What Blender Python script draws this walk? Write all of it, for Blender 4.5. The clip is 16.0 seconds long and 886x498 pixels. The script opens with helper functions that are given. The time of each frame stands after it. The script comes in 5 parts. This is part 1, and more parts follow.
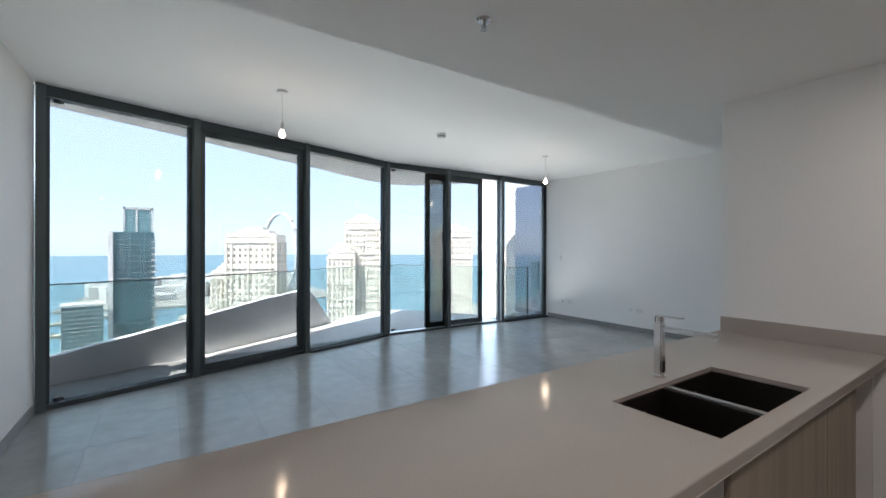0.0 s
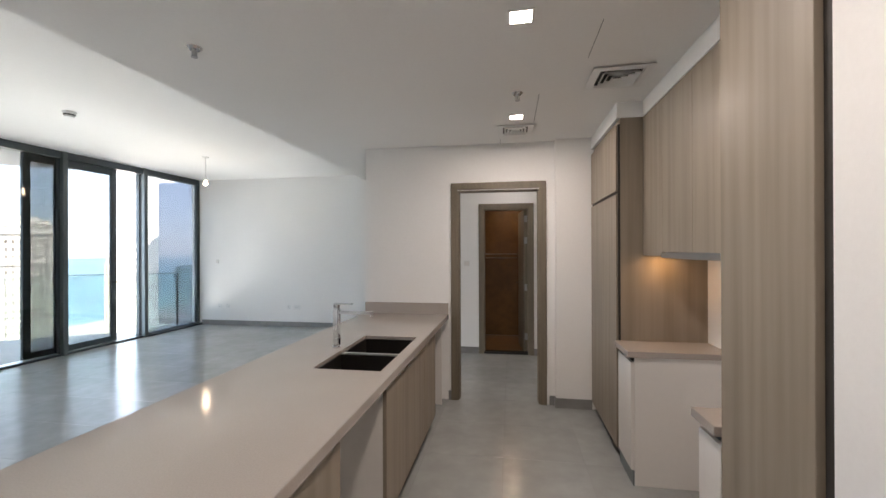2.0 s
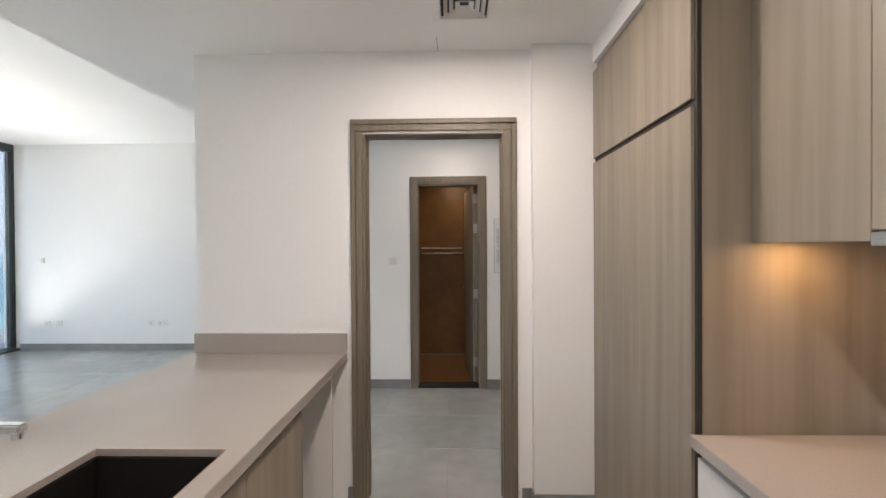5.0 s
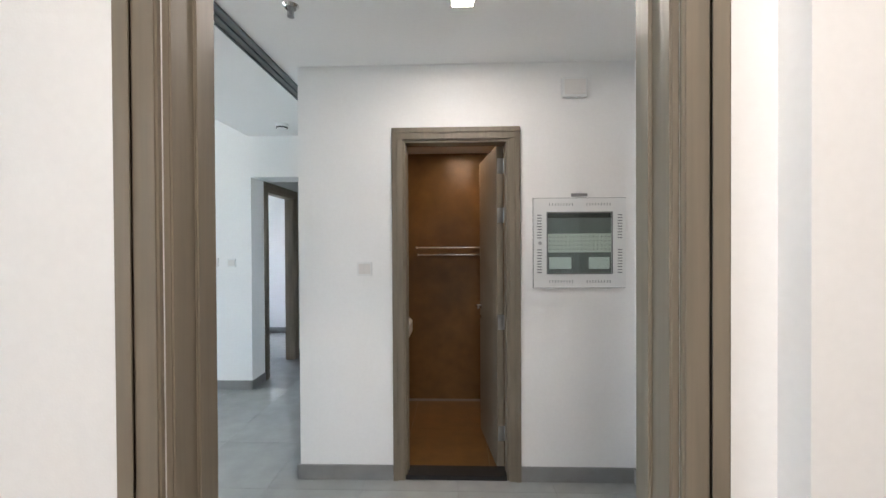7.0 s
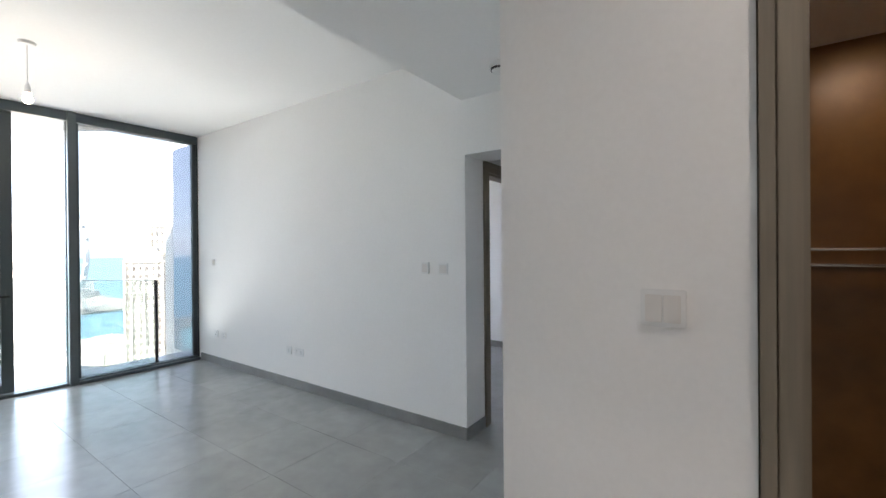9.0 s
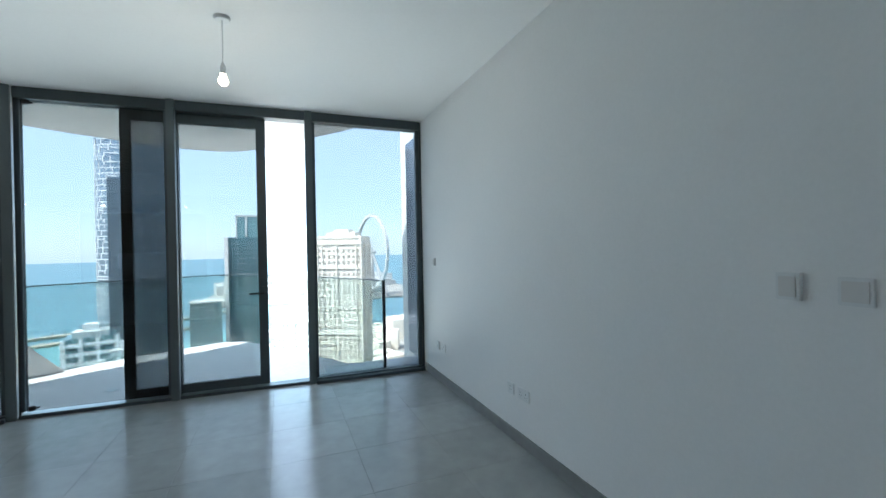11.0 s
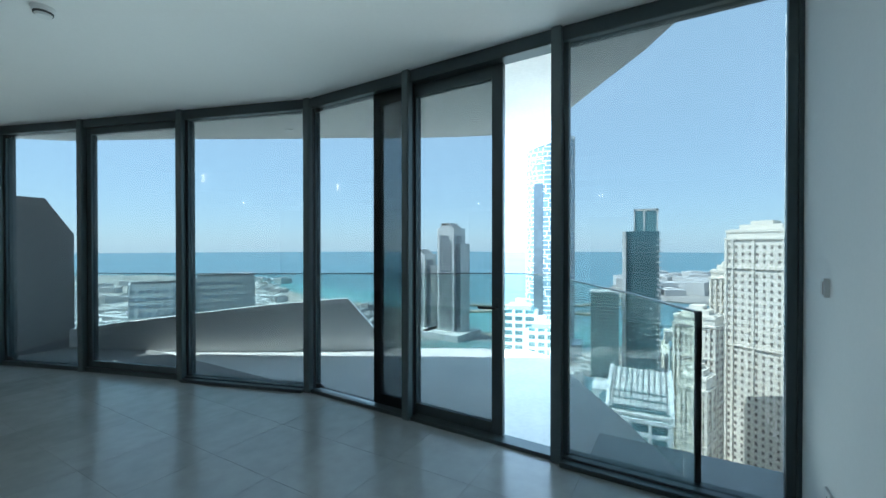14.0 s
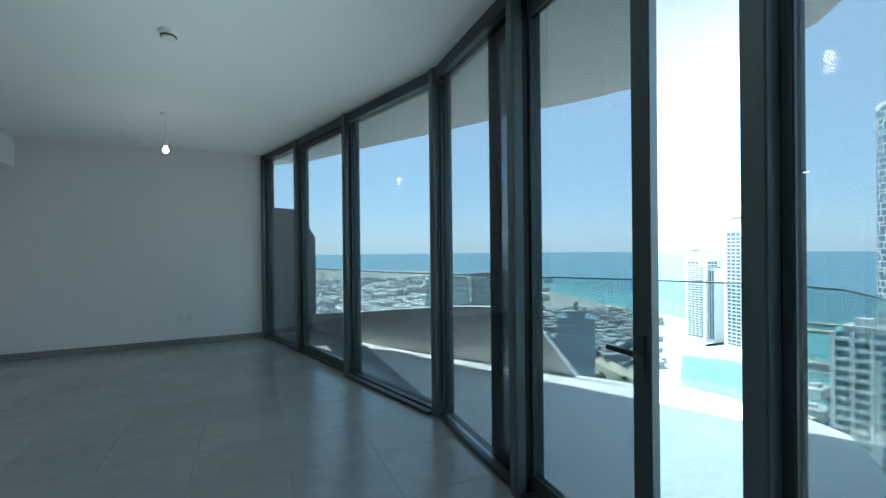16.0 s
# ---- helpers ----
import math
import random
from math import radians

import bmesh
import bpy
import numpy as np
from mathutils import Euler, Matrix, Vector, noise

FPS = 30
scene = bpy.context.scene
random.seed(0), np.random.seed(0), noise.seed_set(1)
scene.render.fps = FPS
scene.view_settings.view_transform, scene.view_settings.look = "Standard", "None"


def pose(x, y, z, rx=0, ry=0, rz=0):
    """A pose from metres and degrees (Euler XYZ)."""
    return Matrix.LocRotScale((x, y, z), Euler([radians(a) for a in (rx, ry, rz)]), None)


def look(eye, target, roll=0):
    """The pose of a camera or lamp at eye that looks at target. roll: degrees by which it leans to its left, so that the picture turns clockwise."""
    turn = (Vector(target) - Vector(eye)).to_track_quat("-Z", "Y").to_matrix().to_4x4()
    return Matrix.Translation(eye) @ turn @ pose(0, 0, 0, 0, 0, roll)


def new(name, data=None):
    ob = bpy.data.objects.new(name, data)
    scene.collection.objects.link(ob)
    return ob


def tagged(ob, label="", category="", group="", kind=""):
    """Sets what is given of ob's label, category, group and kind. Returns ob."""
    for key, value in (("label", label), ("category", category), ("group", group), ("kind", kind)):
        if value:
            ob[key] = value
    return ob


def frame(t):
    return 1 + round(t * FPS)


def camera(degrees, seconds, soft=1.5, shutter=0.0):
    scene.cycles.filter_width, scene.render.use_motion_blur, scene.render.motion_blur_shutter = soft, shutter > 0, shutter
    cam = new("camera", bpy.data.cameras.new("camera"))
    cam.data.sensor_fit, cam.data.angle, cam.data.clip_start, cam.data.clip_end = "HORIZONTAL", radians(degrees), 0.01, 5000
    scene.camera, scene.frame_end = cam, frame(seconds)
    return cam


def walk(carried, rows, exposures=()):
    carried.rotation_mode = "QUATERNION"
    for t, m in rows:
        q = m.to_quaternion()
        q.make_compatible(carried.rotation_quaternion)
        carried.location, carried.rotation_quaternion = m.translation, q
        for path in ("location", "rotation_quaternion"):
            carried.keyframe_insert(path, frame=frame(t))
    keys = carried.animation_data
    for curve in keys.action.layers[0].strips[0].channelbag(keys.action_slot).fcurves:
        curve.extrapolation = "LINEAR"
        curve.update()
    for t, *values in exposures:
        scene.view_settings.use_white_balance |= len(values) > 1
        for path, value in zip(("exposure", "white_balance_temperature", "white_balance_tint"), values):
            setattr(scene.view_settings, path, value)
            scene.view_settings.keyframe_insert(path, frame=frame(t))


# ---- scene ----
cam = camera(94.3, 16.0)
PATH = [
    (0, (0.359, 0.508, 1.539), (-1.3, 1.624, 1.539), 0.1),
    (0.5, (0.363, 0.258, 1.549), (-0.905, 1.804, 1.554), 0.0),
    (1, (0.395, 0.009, 1.576), (-0.458, 1.818, 1.579), -0.0),
    (1.5, (0.442, -0.14, 1.587), (-0.081, 1.79, 1.586), -0.1),
    (2, (0.455, -0.161, 1.583), (0.133, 1.813, 1.586), -0.2),
    (2.5, (0.447, -0.09, 1.583), (0.248, 1.9, 1.572), -0.1),
    (3, (0.43, 0.114, 1.556), (0.31, 2.11, 1.548), -0.1),
    (3.5, (0.448, 0.464, 1.543), (0.374, 2.463, 1.534), -0.2),
    (4, (0.452, 0.854, 1.539), (0.402, 2.853, 1.522), -0.3),
    (4.2, (0.45, 1.025, 1.535), (0.402, 3.024, 1.523), -0.4),
    (6.5, (0.417, 3.012, 1.526), (0.368, 5.011, 1.504), -0.2),
    (7, (0.396, 3.474, 1.52), (0.331, 5.473, 1.502), -0.3),
    (7.5, (0.367, 3.915, 1.531), (0.225, 5.909, 1.51), -0.4),
    (8, (0.28, 4.283, 1.537), (-0.126, 6.242, 1.515), -0.7),
    (8.5, (0.121, 4.637, 1.533), (-0.657, 6.479, 1.515), -0.7),
    (9, (-0.065, 5.003, 1.521), (-1.21, 6.642, 1.514), -0.5),
    (9.5, (-0.311, 5.314, 1.511), (-1.783, 6.668, 1.503), -0.4),
    (9.7, (-0.444, 5.419, 1.535), (-2.019, 6.652, 1.519), -0.7),
    (12, (-1.867, 6.58, 1.492), (-3.831, 6.956, 1.497), -0.3),
    (12.5, (-2.169, 6.82, 1.519), (-4.168, 6.874, 1.513), -0.1),
    (13, (-2.476, 7.013, 1.524), (-4.456, 6.725, 1.52), -0.1),
    (13.5, (-2.798, 7.13, 1.537), (-4.688, 6.476, 1.524), 0.1),
    (14, (-3.229, 7.177, 1.542), (-4.96, 6.175, 1.527), 0.0),
    (14.5, (-3.658, 7.209, 1.485), (-5.22, 5.96, 1.486), -0.4),
    (15, (-4.059, 7.162, 1.483), (-5.43, 5.706, 1.479), -0.4),
    (15.5, (-4.455, 7.157, 1.513), (-5.6, 5.517, 1.5), -0.4),
    (16, (-4.797, 7.131, 1.497), (-5.634, 5.314, 1.491), -0.6),
]
walk(cam, [(t, look(eye, target, roll)) for t, eye, target, roll in PATH],
     exposures=[(0, 2.8, 6500, 16), (0.5, 2.92, 6650, 17), (1, 3.1, 6850, 18), (2, 3.42, 7000, 19), (4.2, 3.75, 7100, 20), (6.5, 4.1, 6550, 15), (7, 4.25, 6600, 15), (7.5, 4.6, 6850, 19), (8.5, 3.95, 7050, 20),
                (9.7, 3.0, 6500, 15), (11.8, 2.5, 5850, 3), (13, 2.18, 5600, -2), (16, 2.0, 5450, -4)])

# ---- world and sun ----
SUN_EL, SUN_DIR = 55.0, (0.42, -0.9075)
world = bpy.data.worlds.new("world")
scene.world = world
world.use_nodes = True
wt = world.node_tree
sky = wt.nodes.new("ShaderNodeTexSky")
sky.sky_type = 'NISHITA'
sky.sun_disc = False
sky.sun_elevation = radians(SUN_EL)
sky.sun_rotation = math.atan2(SUN_DIR[0], SUN_DIR[1])
sky.air_density, sky.dust_density, sky.ozone_density = 0.9, 0.45, 1.6
bg = wt.nodes["Background"]
bg.inputs["Strength"].default_value = 0.15
haze = wt.nodes.new("ShaderNodeMix")
haze.data_type = 'RGBA'
haze.inputs["Factor"].default_value = 0.74
haze.inputs["B"].default_value = (3.55, 4.4, 5.35, 1)
wt.links.new(sky.outputs[0], haze.inputs["A"])
wt.links.new(haze.outputs["Result"], bg.inputs["Color"])
sun_data = bpy.data.lights.new("sun", 'SUN')
sun_data.energy, sun_data.angle, sun_data.color = 5.0, radians(0.55), (1.0, 0.95, 0.88)
sun = new("sun", sun_data)
se = radians(SUN_EL)
sv = Vector((SUN_DIR[0] * math.cos(se), SUN_DIR[1] * math.cos(se), math.sin(se)))
sun.matrix_world = look(sv * 50, (0, 0, 0))


# ---- materials ----
def material(name, color, rough=0.5, metal=0.0, grain=0.0, scale=30.0, stain=0.0, stain_scale=2.0, bump=0.0,
             stretch=(1, 1, 1), spec=0.5, vary=0.0, coords="Object", bump_scale=None, second=None):
    m = bpy.data.materials.new(name)
    m.use_nodes = True
    nt = m.node_tree
    n, l = nt.nodes, nt.links
    p = n["Principled BSDF"]
    p.inputs["Roughness"].default_value = rough
    p.inputs["Metallic"].default_value = metal
    p.inputs["Specular IOR Level"].default_value = spec
    tc = n.new("ShaderNodeTexCoord")
    mp = n.new("ShaderNodeMapping")
    mp.inputs["Scale"].default_value = stretch
    if coords == "World":
        geo = n.new("ShaderNodeNewGeometry")
        l.new(geo.outputs["Position"], mp.inputs["Vector"])
    else:
        l.new(tc.outputs[coords], mp.inputs["Vector"])
    fine = n.new("ShaderNodeTexNoise")
    fine.inputs["Scale"].default_value = scale
    fine.inputs["Detail"].default_value = 5
    l.new(mp.outputs[0], fine.inputs["Vector"])
    coarse = n.new("ShaderNodeTexNoise")
    coarse.inputs["Scale"].default_value = stain_scale
    coarse.inputs["Detail"].default_value = 4
    l.new(mp.outputs[0], coarse.inputs["Vector"])
    last = None
    base = n.new("ShaderNodeRGB")
    base.outputs[0].default_value = (*color, 1)
    last = base.outputs[0]
    if second:
        mx = n.new("ShaderNodeMix")
        mx.data_type = 'RGBA'
        ramp = n.new("ShaderNodeValToRGB")
        ramp.color_ramp.elements[0].position, ramp.color_ramp.elements[1].position = 0.38, 0.64
        l.new(fine.outputs["Fac"], ramp.inputs["Fac"])
        l.new(ramp.outputs["Color"], mx.inputs["Factor"])
        l.new(last, mx.inputs["A"])
        mx.inputs["B"].default_value = (*second, 1)
        last = mx.outputs["Result"]
    for src, amount in ((fine, grain), (coarse, stain)):
        if amount:
            mr = n.new("ShaderNodeMapRange")
            mr.inputs["From Min"].default_value, mr.inputs["From Max"].default_value = 0.3, 0.7
            mr.inputs["To Min"].default_value, mr.inputs["To Max"].default_value = 1 - amount, 1 + amount
            l.new(src.outputs["Fac"], mr.inputs["Value"])
            hs = n.new("ShaderNodeHueSaturation")
            l.new(mr.outputs["Result"], hs.inputs["Value"])
            l.new(last, hs.inputs["Color"])
            last = hs.outputs["Color"]
    if vary:
        oi = n.new("ShaderNodeObjectInfo")
        mr = n.new("ShaderNodeMapRange")
        mr.inputs["To Min"].default_value, mr.inputs["To Max"].default_value = 1 - vary, 1 + vary
        l.new(oi.outputs["Random"], mr.inputs["Value"])
        hs = n.new("ShaderNodeHueSaturation")
        l.new(mr.outputs["Result"], hs.inputs["Value"])
        l.new(last, hs.inputs["Color"])
        last = hs.outputs["Color"]
    l.new(last, p.inputs["Base Color"])
    if stain and rough > 0.05:
        rr = n.new("ShaderNodeMapRange")
        rr.inputs["To Min"].default_value, rr.inputs["To Max"].default_value = rough * 0.8, min(1, rough * 1.25)
        l.new(coarse.outputs["Fac"], rr.inputs["Value"])
        l.new(rr.outputs["Result"], p.inputs["Roughness"])
    if bump:
        b = n.new("ShaderNodeBump")
        b.inputs["Strength"].default_value = bump
        b.inputs["Distance"].default_value = 0.002
        if bump_scale:
            bn = n.new("ShaderNodeTexNoise")
            bn.inputs["Scale"].default_value = bump_scale
            l.new(mp.outputs[0], bn.inputs["Vector"])
            l.new(bn.outputs["Fac"], b.inputs["Height"])
        else:
            l.new(fine.outputs["Fac"], b.inputs["Height"])
        l.new(b.outputs["Normal"], p.inputs["Normal"])
    return m


def glass(name, tint, floor_gloss=0.025, gloss=1.0):
    """Thin pane: tinted see-through with a mirror sheen."""
    m = bpy.data.materials.new(name)
    m.use_nodes = True
    nt = m.node_tree
    n, l = nt.nodes, nt.links
    out = n["Material Output"]
    n.remove(n["Principled BSDF"])
    tr = n.new("ShaderNodeBsdfTransparent")
    tr.inputs["Color"].default_value = (*tint, 1)
    gl = n.new("ShaderNodeBsdfGlossy")
    gl.inputs["Roughness"].default_value = 0.01
    gl.inputs["Color"].default_value = (gloss, gloss, gloss, 1)
    lw = n.new("ShaderNodeLayerWeight")
    pw = n.new("ShaderNodeMath")
    pw.operation = 'POWER'
    pw.inputs[1].default_value = 5.0
    fr = n.new("ShaderNodeMath")
    fr.operation = 'MULTIPLY_ADD'
    fr.inputs[1].default_value = 0.7
    fr.inputs[2].default_value = floor_gloss
    l.new(lw.outputs["Facing"], pw.inputs[0])
    l.new(pw.outputs[0], fr.inputs[0])
    mx = n.new("ShaderNodeMixShader")
    l.new(fr.outputs[0], mx.inputs[0])
    l.new(tr.outputs[0], mx.inputs[1])
    l.new(gl.outputs[0], mx.inputs[2])
    l.new(mx.outputs[0], out.inputs["Surface"])
    return m


def glow(name, color, strength):
    m = bpy.data.materials.new(name)
    m.use_nodes = True
    p = m.node_tree.nodes["Principled BSDF"]
    p.inputs["Base Color"].default_value = (0.9, 0.9, 0.9, 1)
    p.inputs["Emission Color"].default_value = (*color, 1)
    p.inputs["Emission Strength"].default_value = strength
    return m


M_PAINT = material("white_wall_paint", (0.89, 0.88, 0.865), 0.6, grain=0.012, scale=60, stain=0.02, stain_scale=0.8, bump=0.12, bump_scale=220)
M_CEIL = material("white_ceiling_paint", (0.88, 0.875, 0.865), 0.75, grain=0.01, scale=50, stain=0.015, stain_scale=0.7, bump=0.1, bump_scale=200)
M_TILE = material("grey_porcelain_tile", (0.335, 0.345, 0.34), 0.22, spec=0.7, grain=0.07, scale=7, stain=0.07, stain_scale=1.3, bump=0.06, bump_scale=160, vary=0.05, coords="World")
M_GROUT = material("tile_grout", (0.26, 0.26, 0.255), 0.9, grain=0.08, scale=60)
M_SKIRT = material("grey_tile_skirting", (0.25, 0.25, 0.245), 0.4, grain=0.08, scale=9, stain=0.1, coords="World")
M_OAK = material("limed_oak_laminate", (0.318, 0.264, 0.207), 0.45, grain=0.03, scale=3.2, stain=0.09, stain_scale=1.1, stretch=(5.5, 5.5, 0.22),
                 bump=0.1, coords="World", second=(0.245, 0.203, 0.156))
M_OAK_DK = material("dark_oak_frame", (0.235, 0.195, 0.145), 0.45, grain=0.08, scale=6, stain=0.1, stain_scale=2.5, stretch=(9, 9, 0.4),
                    bump=0.12, coords="World", second=(0.185, 0.155, 0.115))
M_ENTRY = material("beige_door_laminate", (0.36, 0.285, 0.225), 0.5, grain=0.03, scale=8, stain=0.04, stretch=(10, 10, 0.5), bump=0.08, coords="World")
M_QUARTZ = material("taupe_quartz", (0.40, 0.355, 0.325), 0.10, grain=0.05, scale=180, stain=0.02, stain_scale=3, coords="World")
M_WHITE = material("white_laminate", (0.76, 0.73, 0.70), 0.35, grain=0.01, stain=0.015)
M_PLASTIC = material("white_plastic", (0.82, 0.82, 0.81), 0.3, grain=0.01, stain=0.01)
M_ALU = material("dark_grey_aluminium", (0.068, 0.086, 0.093), 0.36, metal=0.35, grain=0.05, scale=80, stain=0.05)
M_ALU_MID = material("mid_grey_aluminium", (0.115, 0.14, 0.147), 0.34, metal=0.3, grain=0.05, scale=80, stain=0.05)
M_ALU_LT = material("grey_aluminium", (0.16, 0.19, 0.20), 0.36, metal=0.4, grain=0.04, scale=80, stain=0.05)
M_CHROME = material("chrome", (0.75, 0.75, 0.76), 0.12, metal=1.0, grain=0.01)
M_STEEL = material("brushed_steel", (0.48, 0.48, 0.48), 0.28, metal=1.0, grain=0.06, scale=20, stretch=(1, 1, 30))
M_BLACK = material("black_composite", (0.012, 0.010, 0.009), 0.38, grain=0.2, scale=150, bump=0.1)
M_RUBBER = material("black_rubber", (0.014, 0.014, 0.015), 0.6, grain=0.1)
# dark brown with the shade of gaps and recesses put into the colour
M_SHADOWGAP = material("gap_shade_brown", (0.03, 0.025, 0.02), 0.7, grain=0.1)
M_BATHTILE = material("brown_bathroom_tile", (0.155, 0.08, 0.024), 0.35, grain=0.14, scale=9, stain=0.22, stain_scale=2.2, bump=0.1, coords="World")
M_BULB = glow("lit_bulb", (1.0, 0.80, 0.55), 5)
M_CABLED = glow("lit_cabinet_led", (1.0, 0.58, 0.26), 1.0)
M_LED = glow("lit_led_panel", (1.0, 0.93, 0.84), 4)
M_VENT_DK = material("dark_duct", (0.05, 0.05, 0.05), 0.8, grain=0.1)
M_GLASS = glass("tinted_window_glass", (0.465, 0.485, 0.49))
M_GLASS_DK = glass("door_leaf_glass", (0.465, 0.485, 0.49))
M_RAILGLASS = glass("clear_railing_glass", (0.89, 0.945, 0.93), 0.03)
M_CONC = material("white_render", (0.82, 0.815, 0.80), 0.7, grain=0.03, scale=30, stain=0.05, stain_scale=1.2, bump=0.2, bump_scale=120)
M_BALC = material("pale_balcony_tile", (0.72, 0.71, 0.69), 0.6, grain=0.05, scale=20, stain=0.05, coords="World", vary=0.04)
M_SCREEN = material("reflective_grey_glass", (0.33, 0.34, 0.385), 0.08, metal=1.0, grain=0.02)
M_GREYWALL = material("grey_render", (0.22, 0.225, 0.23), 0.5, grain=0.04, scale=20, stain=0.05)


# ---- mesh helpers ----
def add_box(bm, lo, hi, m=None):
    vs = [bm.verts.new((x, y, z)) for x in (lo[0], hi[0]) for y in (lo[1], hi[1]) for z in (lo[2], hi[2])]
    for q in ((0, 1, 3, 2), (4, 6, 7, 5), (0, 4, 5, 1), (2, 3, 7, 6), (0, 2, 6, 4), (1, 5, 7, 3)):
        bm.faces.new([vs[i] for i in q])
    if m is not None:
        bmesh.ops.transform(bm, matrix=m, verts=vs)
    return vs


def add_cyl(bm, c, r, h, n=20, axis="z", r2=None):
    r2 = r if r2 is None else r2
    ring = []
    for k, rr in ((0, r), (1, r2)):
        row = []
        for i in range(n):
            a = 2 * math.pi * i / n
            u, v, w = rr * math.cos(a), rr * math.sin(a), k * h
            p = {"z": (u, v, w), "x": (w, u, v), "y": (v, w, u)}[axis]
            row.append(bm.verts.new((c[0] + p[0], c[1] + p[1], c[2] + p[2])))
        ring.append(row)
    for i in range(n):
        j = (i + 1) % n
        bm.faces.new((ring[0][i], ring[0][j], ring[1][j], ring[1][i]))
    bm.faces.new(ring[0][::-1])
    bm.faces.new(ring[1])


def add_prism(bm, pts, z0, z1):
    """Upright prism over the outline pts (counter-clockwise); z1 may be a list of heights."""
    lo = [bm.verts.new((x, y, z0)) for x, y in pts]
    tops = z1 if isinstance(z1, (list, tuple)) else [z1] * len(pts)
    hi = [bm.verts.new((x, y, z)) for (x, y), z in zip(pts, tops)]
    n = len(pts)
    for i in range(n):
        j = (i + 1) % n
        bm.faces.new((lo[i], lo[j], hi[j], hi[i]))
    bm.faces.new(lo[::-1])
    bm.faces.new(hi)


def part(name, bm, mat, parent=None, label="", bevel=0.0, smooth=False, keep=None):
    if bevel:
        bmesh.ops.bevel(bm, geom=bm.edges[:], offset=bevel, segments=2, affect='EDGES', clamp_overlap=True)
    bmesh.ops.recalc_face_normals(bm, faces=bm.faces[:])
    me = bpy.data.meshes.new(name)
    bm.to_mesh(me)
    bm.free()
    me.materials.append(mat)
    if smooth:
        for f in me.polygons:
            f.use_smooth = True
    ob = new(name, me)
    if parent is not None:
        ob.parent = parent
    if label:
        ob["label"] = label
    return ob


def box(name, lo, hi, mat, parent=None, label="", bevel=0.0):
    bm = bmesh.new()
    add_box(bm, lo, hi)
    return part(name, bm, mat, parent, label, bevel)


def boxes(name, list_of, mat, parent=None, label="", bevel=0.0):
    bm = bmesh.new()
    for lo, hi in list_of:
        add_box(bm, lo, hi)
    return part(name, bm, mat, parent, label, bevel)


def empty(name, at, label="", category="", group="", kind="", rz=0.0):
    ob = new(name)
    ob.empty_display_size = 0.1
    ob.matrix_world = pose(*at, 0, 0, rz)
    return tagged(ob, label, category, group, kind)


def structure(ob, label="", category=""):
    return tagged(ob, label, category, "", "structure")


# ---- plan ----
ZC, ZK = 3.09, 2.683          # living ceiling, lowered ceiling
XC = -1.80                    # edge of the lowered ceiling
YN = 7.76                     # north wall
YS = -0.52                    # south wall of the living room
KY = 4.142                    # wall with the kitchen door
BY = 6.122                    # wall with the bathroom door
XE = 1.87                     # kitchen's east wall
XH = 1.53                     # hall's east wall
REC = -1.775                  # west side of the corridor

# ---- setting: walls ----
structure(boxes("wall_north", [((-6.35, YN, 0), (REC, YN + 0.34, ZC)), ((REC, YN, 2.25), (-0.635, YN + 0.34, ZC))], M_PAINT),
          "white painted wall of the living room", "wall")
structure(boxes("wall_corridor_west", [((REC - 0.12, YN + 0.34, 0), (REC, 8.12, 2.6)), ((REC - 0.12, 8.94, 0), (REC, 10.6, 2.6)),
                                       ((REC - 0.12, 8.12, 2.2), (REC, 8.94, 2.6))], M_PAINT), "white painted corridor wall with a doorway", "wall")
structure(box("wall_corridor_end", (-4.4, 10.6, 0), (-0.6, 10.72, 2.7), M_PAINT), "white painted end wall of the corridor", "wall")
structure(boxes("wall_bedroom", [((-4.4, YN + 0.34, 0), (-4.28, 9.5, 2.7)), ((-4.4, 10.3, 0), (-4.28, 10.6, 2.7)), ((-4.4, 9.5, 2.3), (-4.28, 10.3, 2.7)),
                                 ((-4.4, 9.5, 0), (-4.28, 10.3, 0.95))], M_PAINT), "white painted bedroom wall with a tall window opening", "wall")
structure(box("ceiling_corridor", (-4.4, YN + 0.34, 2.6), (-0.5, 10.72, 2.72), M_CEIL), "white corridor ceiling", "ceiling")
structure(boxes("wall_bathroom_front", [((-0.63, BY, 0), (0.052, BY + 0.12, 2.8)), ((0.738, BY, 0), (XH, BY + 0.12, 2.8)),
                                        ((0.052, BY, 2.2), (0.738, BY + 0.12, 2.8))], M_PAINT), "white painted hall wall with the bathroom doorway", "wall")
structure(box("wall_bathroom_west", (-0.63, BY + 0.12, 0), (-0.51, 10.6, 2.8), M_PAINT), "white painted corridor wall", "wall")
structure(boxes("wall_kitchen_end", [((-1.10, KY, 0), (-0.09, KY + 0.13, ZK)), ((0.752, KY, 0), (XE, KY + 0.13, ZK)),
                                     ((-0.09, KY, 2.2), (0.752, KY + 0.13, ZK))], M_PAINT), "white painted wall with the kitchen doorway", "wall")
structure(box("column_kitchen", (0.905, 4.08, 0), (XE, KY, ZK), M_PAINT), "white painted column beside the doorway", "column")
structure(box("wall_kitchen_east", (XE, -2.6, 0), (XE + 0.15, KY + 0.17, ZK), M_PAINT), "white painted kitchen wall", "wall")
structure(box("wall_kitchen_near", (1.26, -2.6, 0), (XE, 1.02, ZK), M_PAINT), "white painted wall beside the cabinets", "wall")
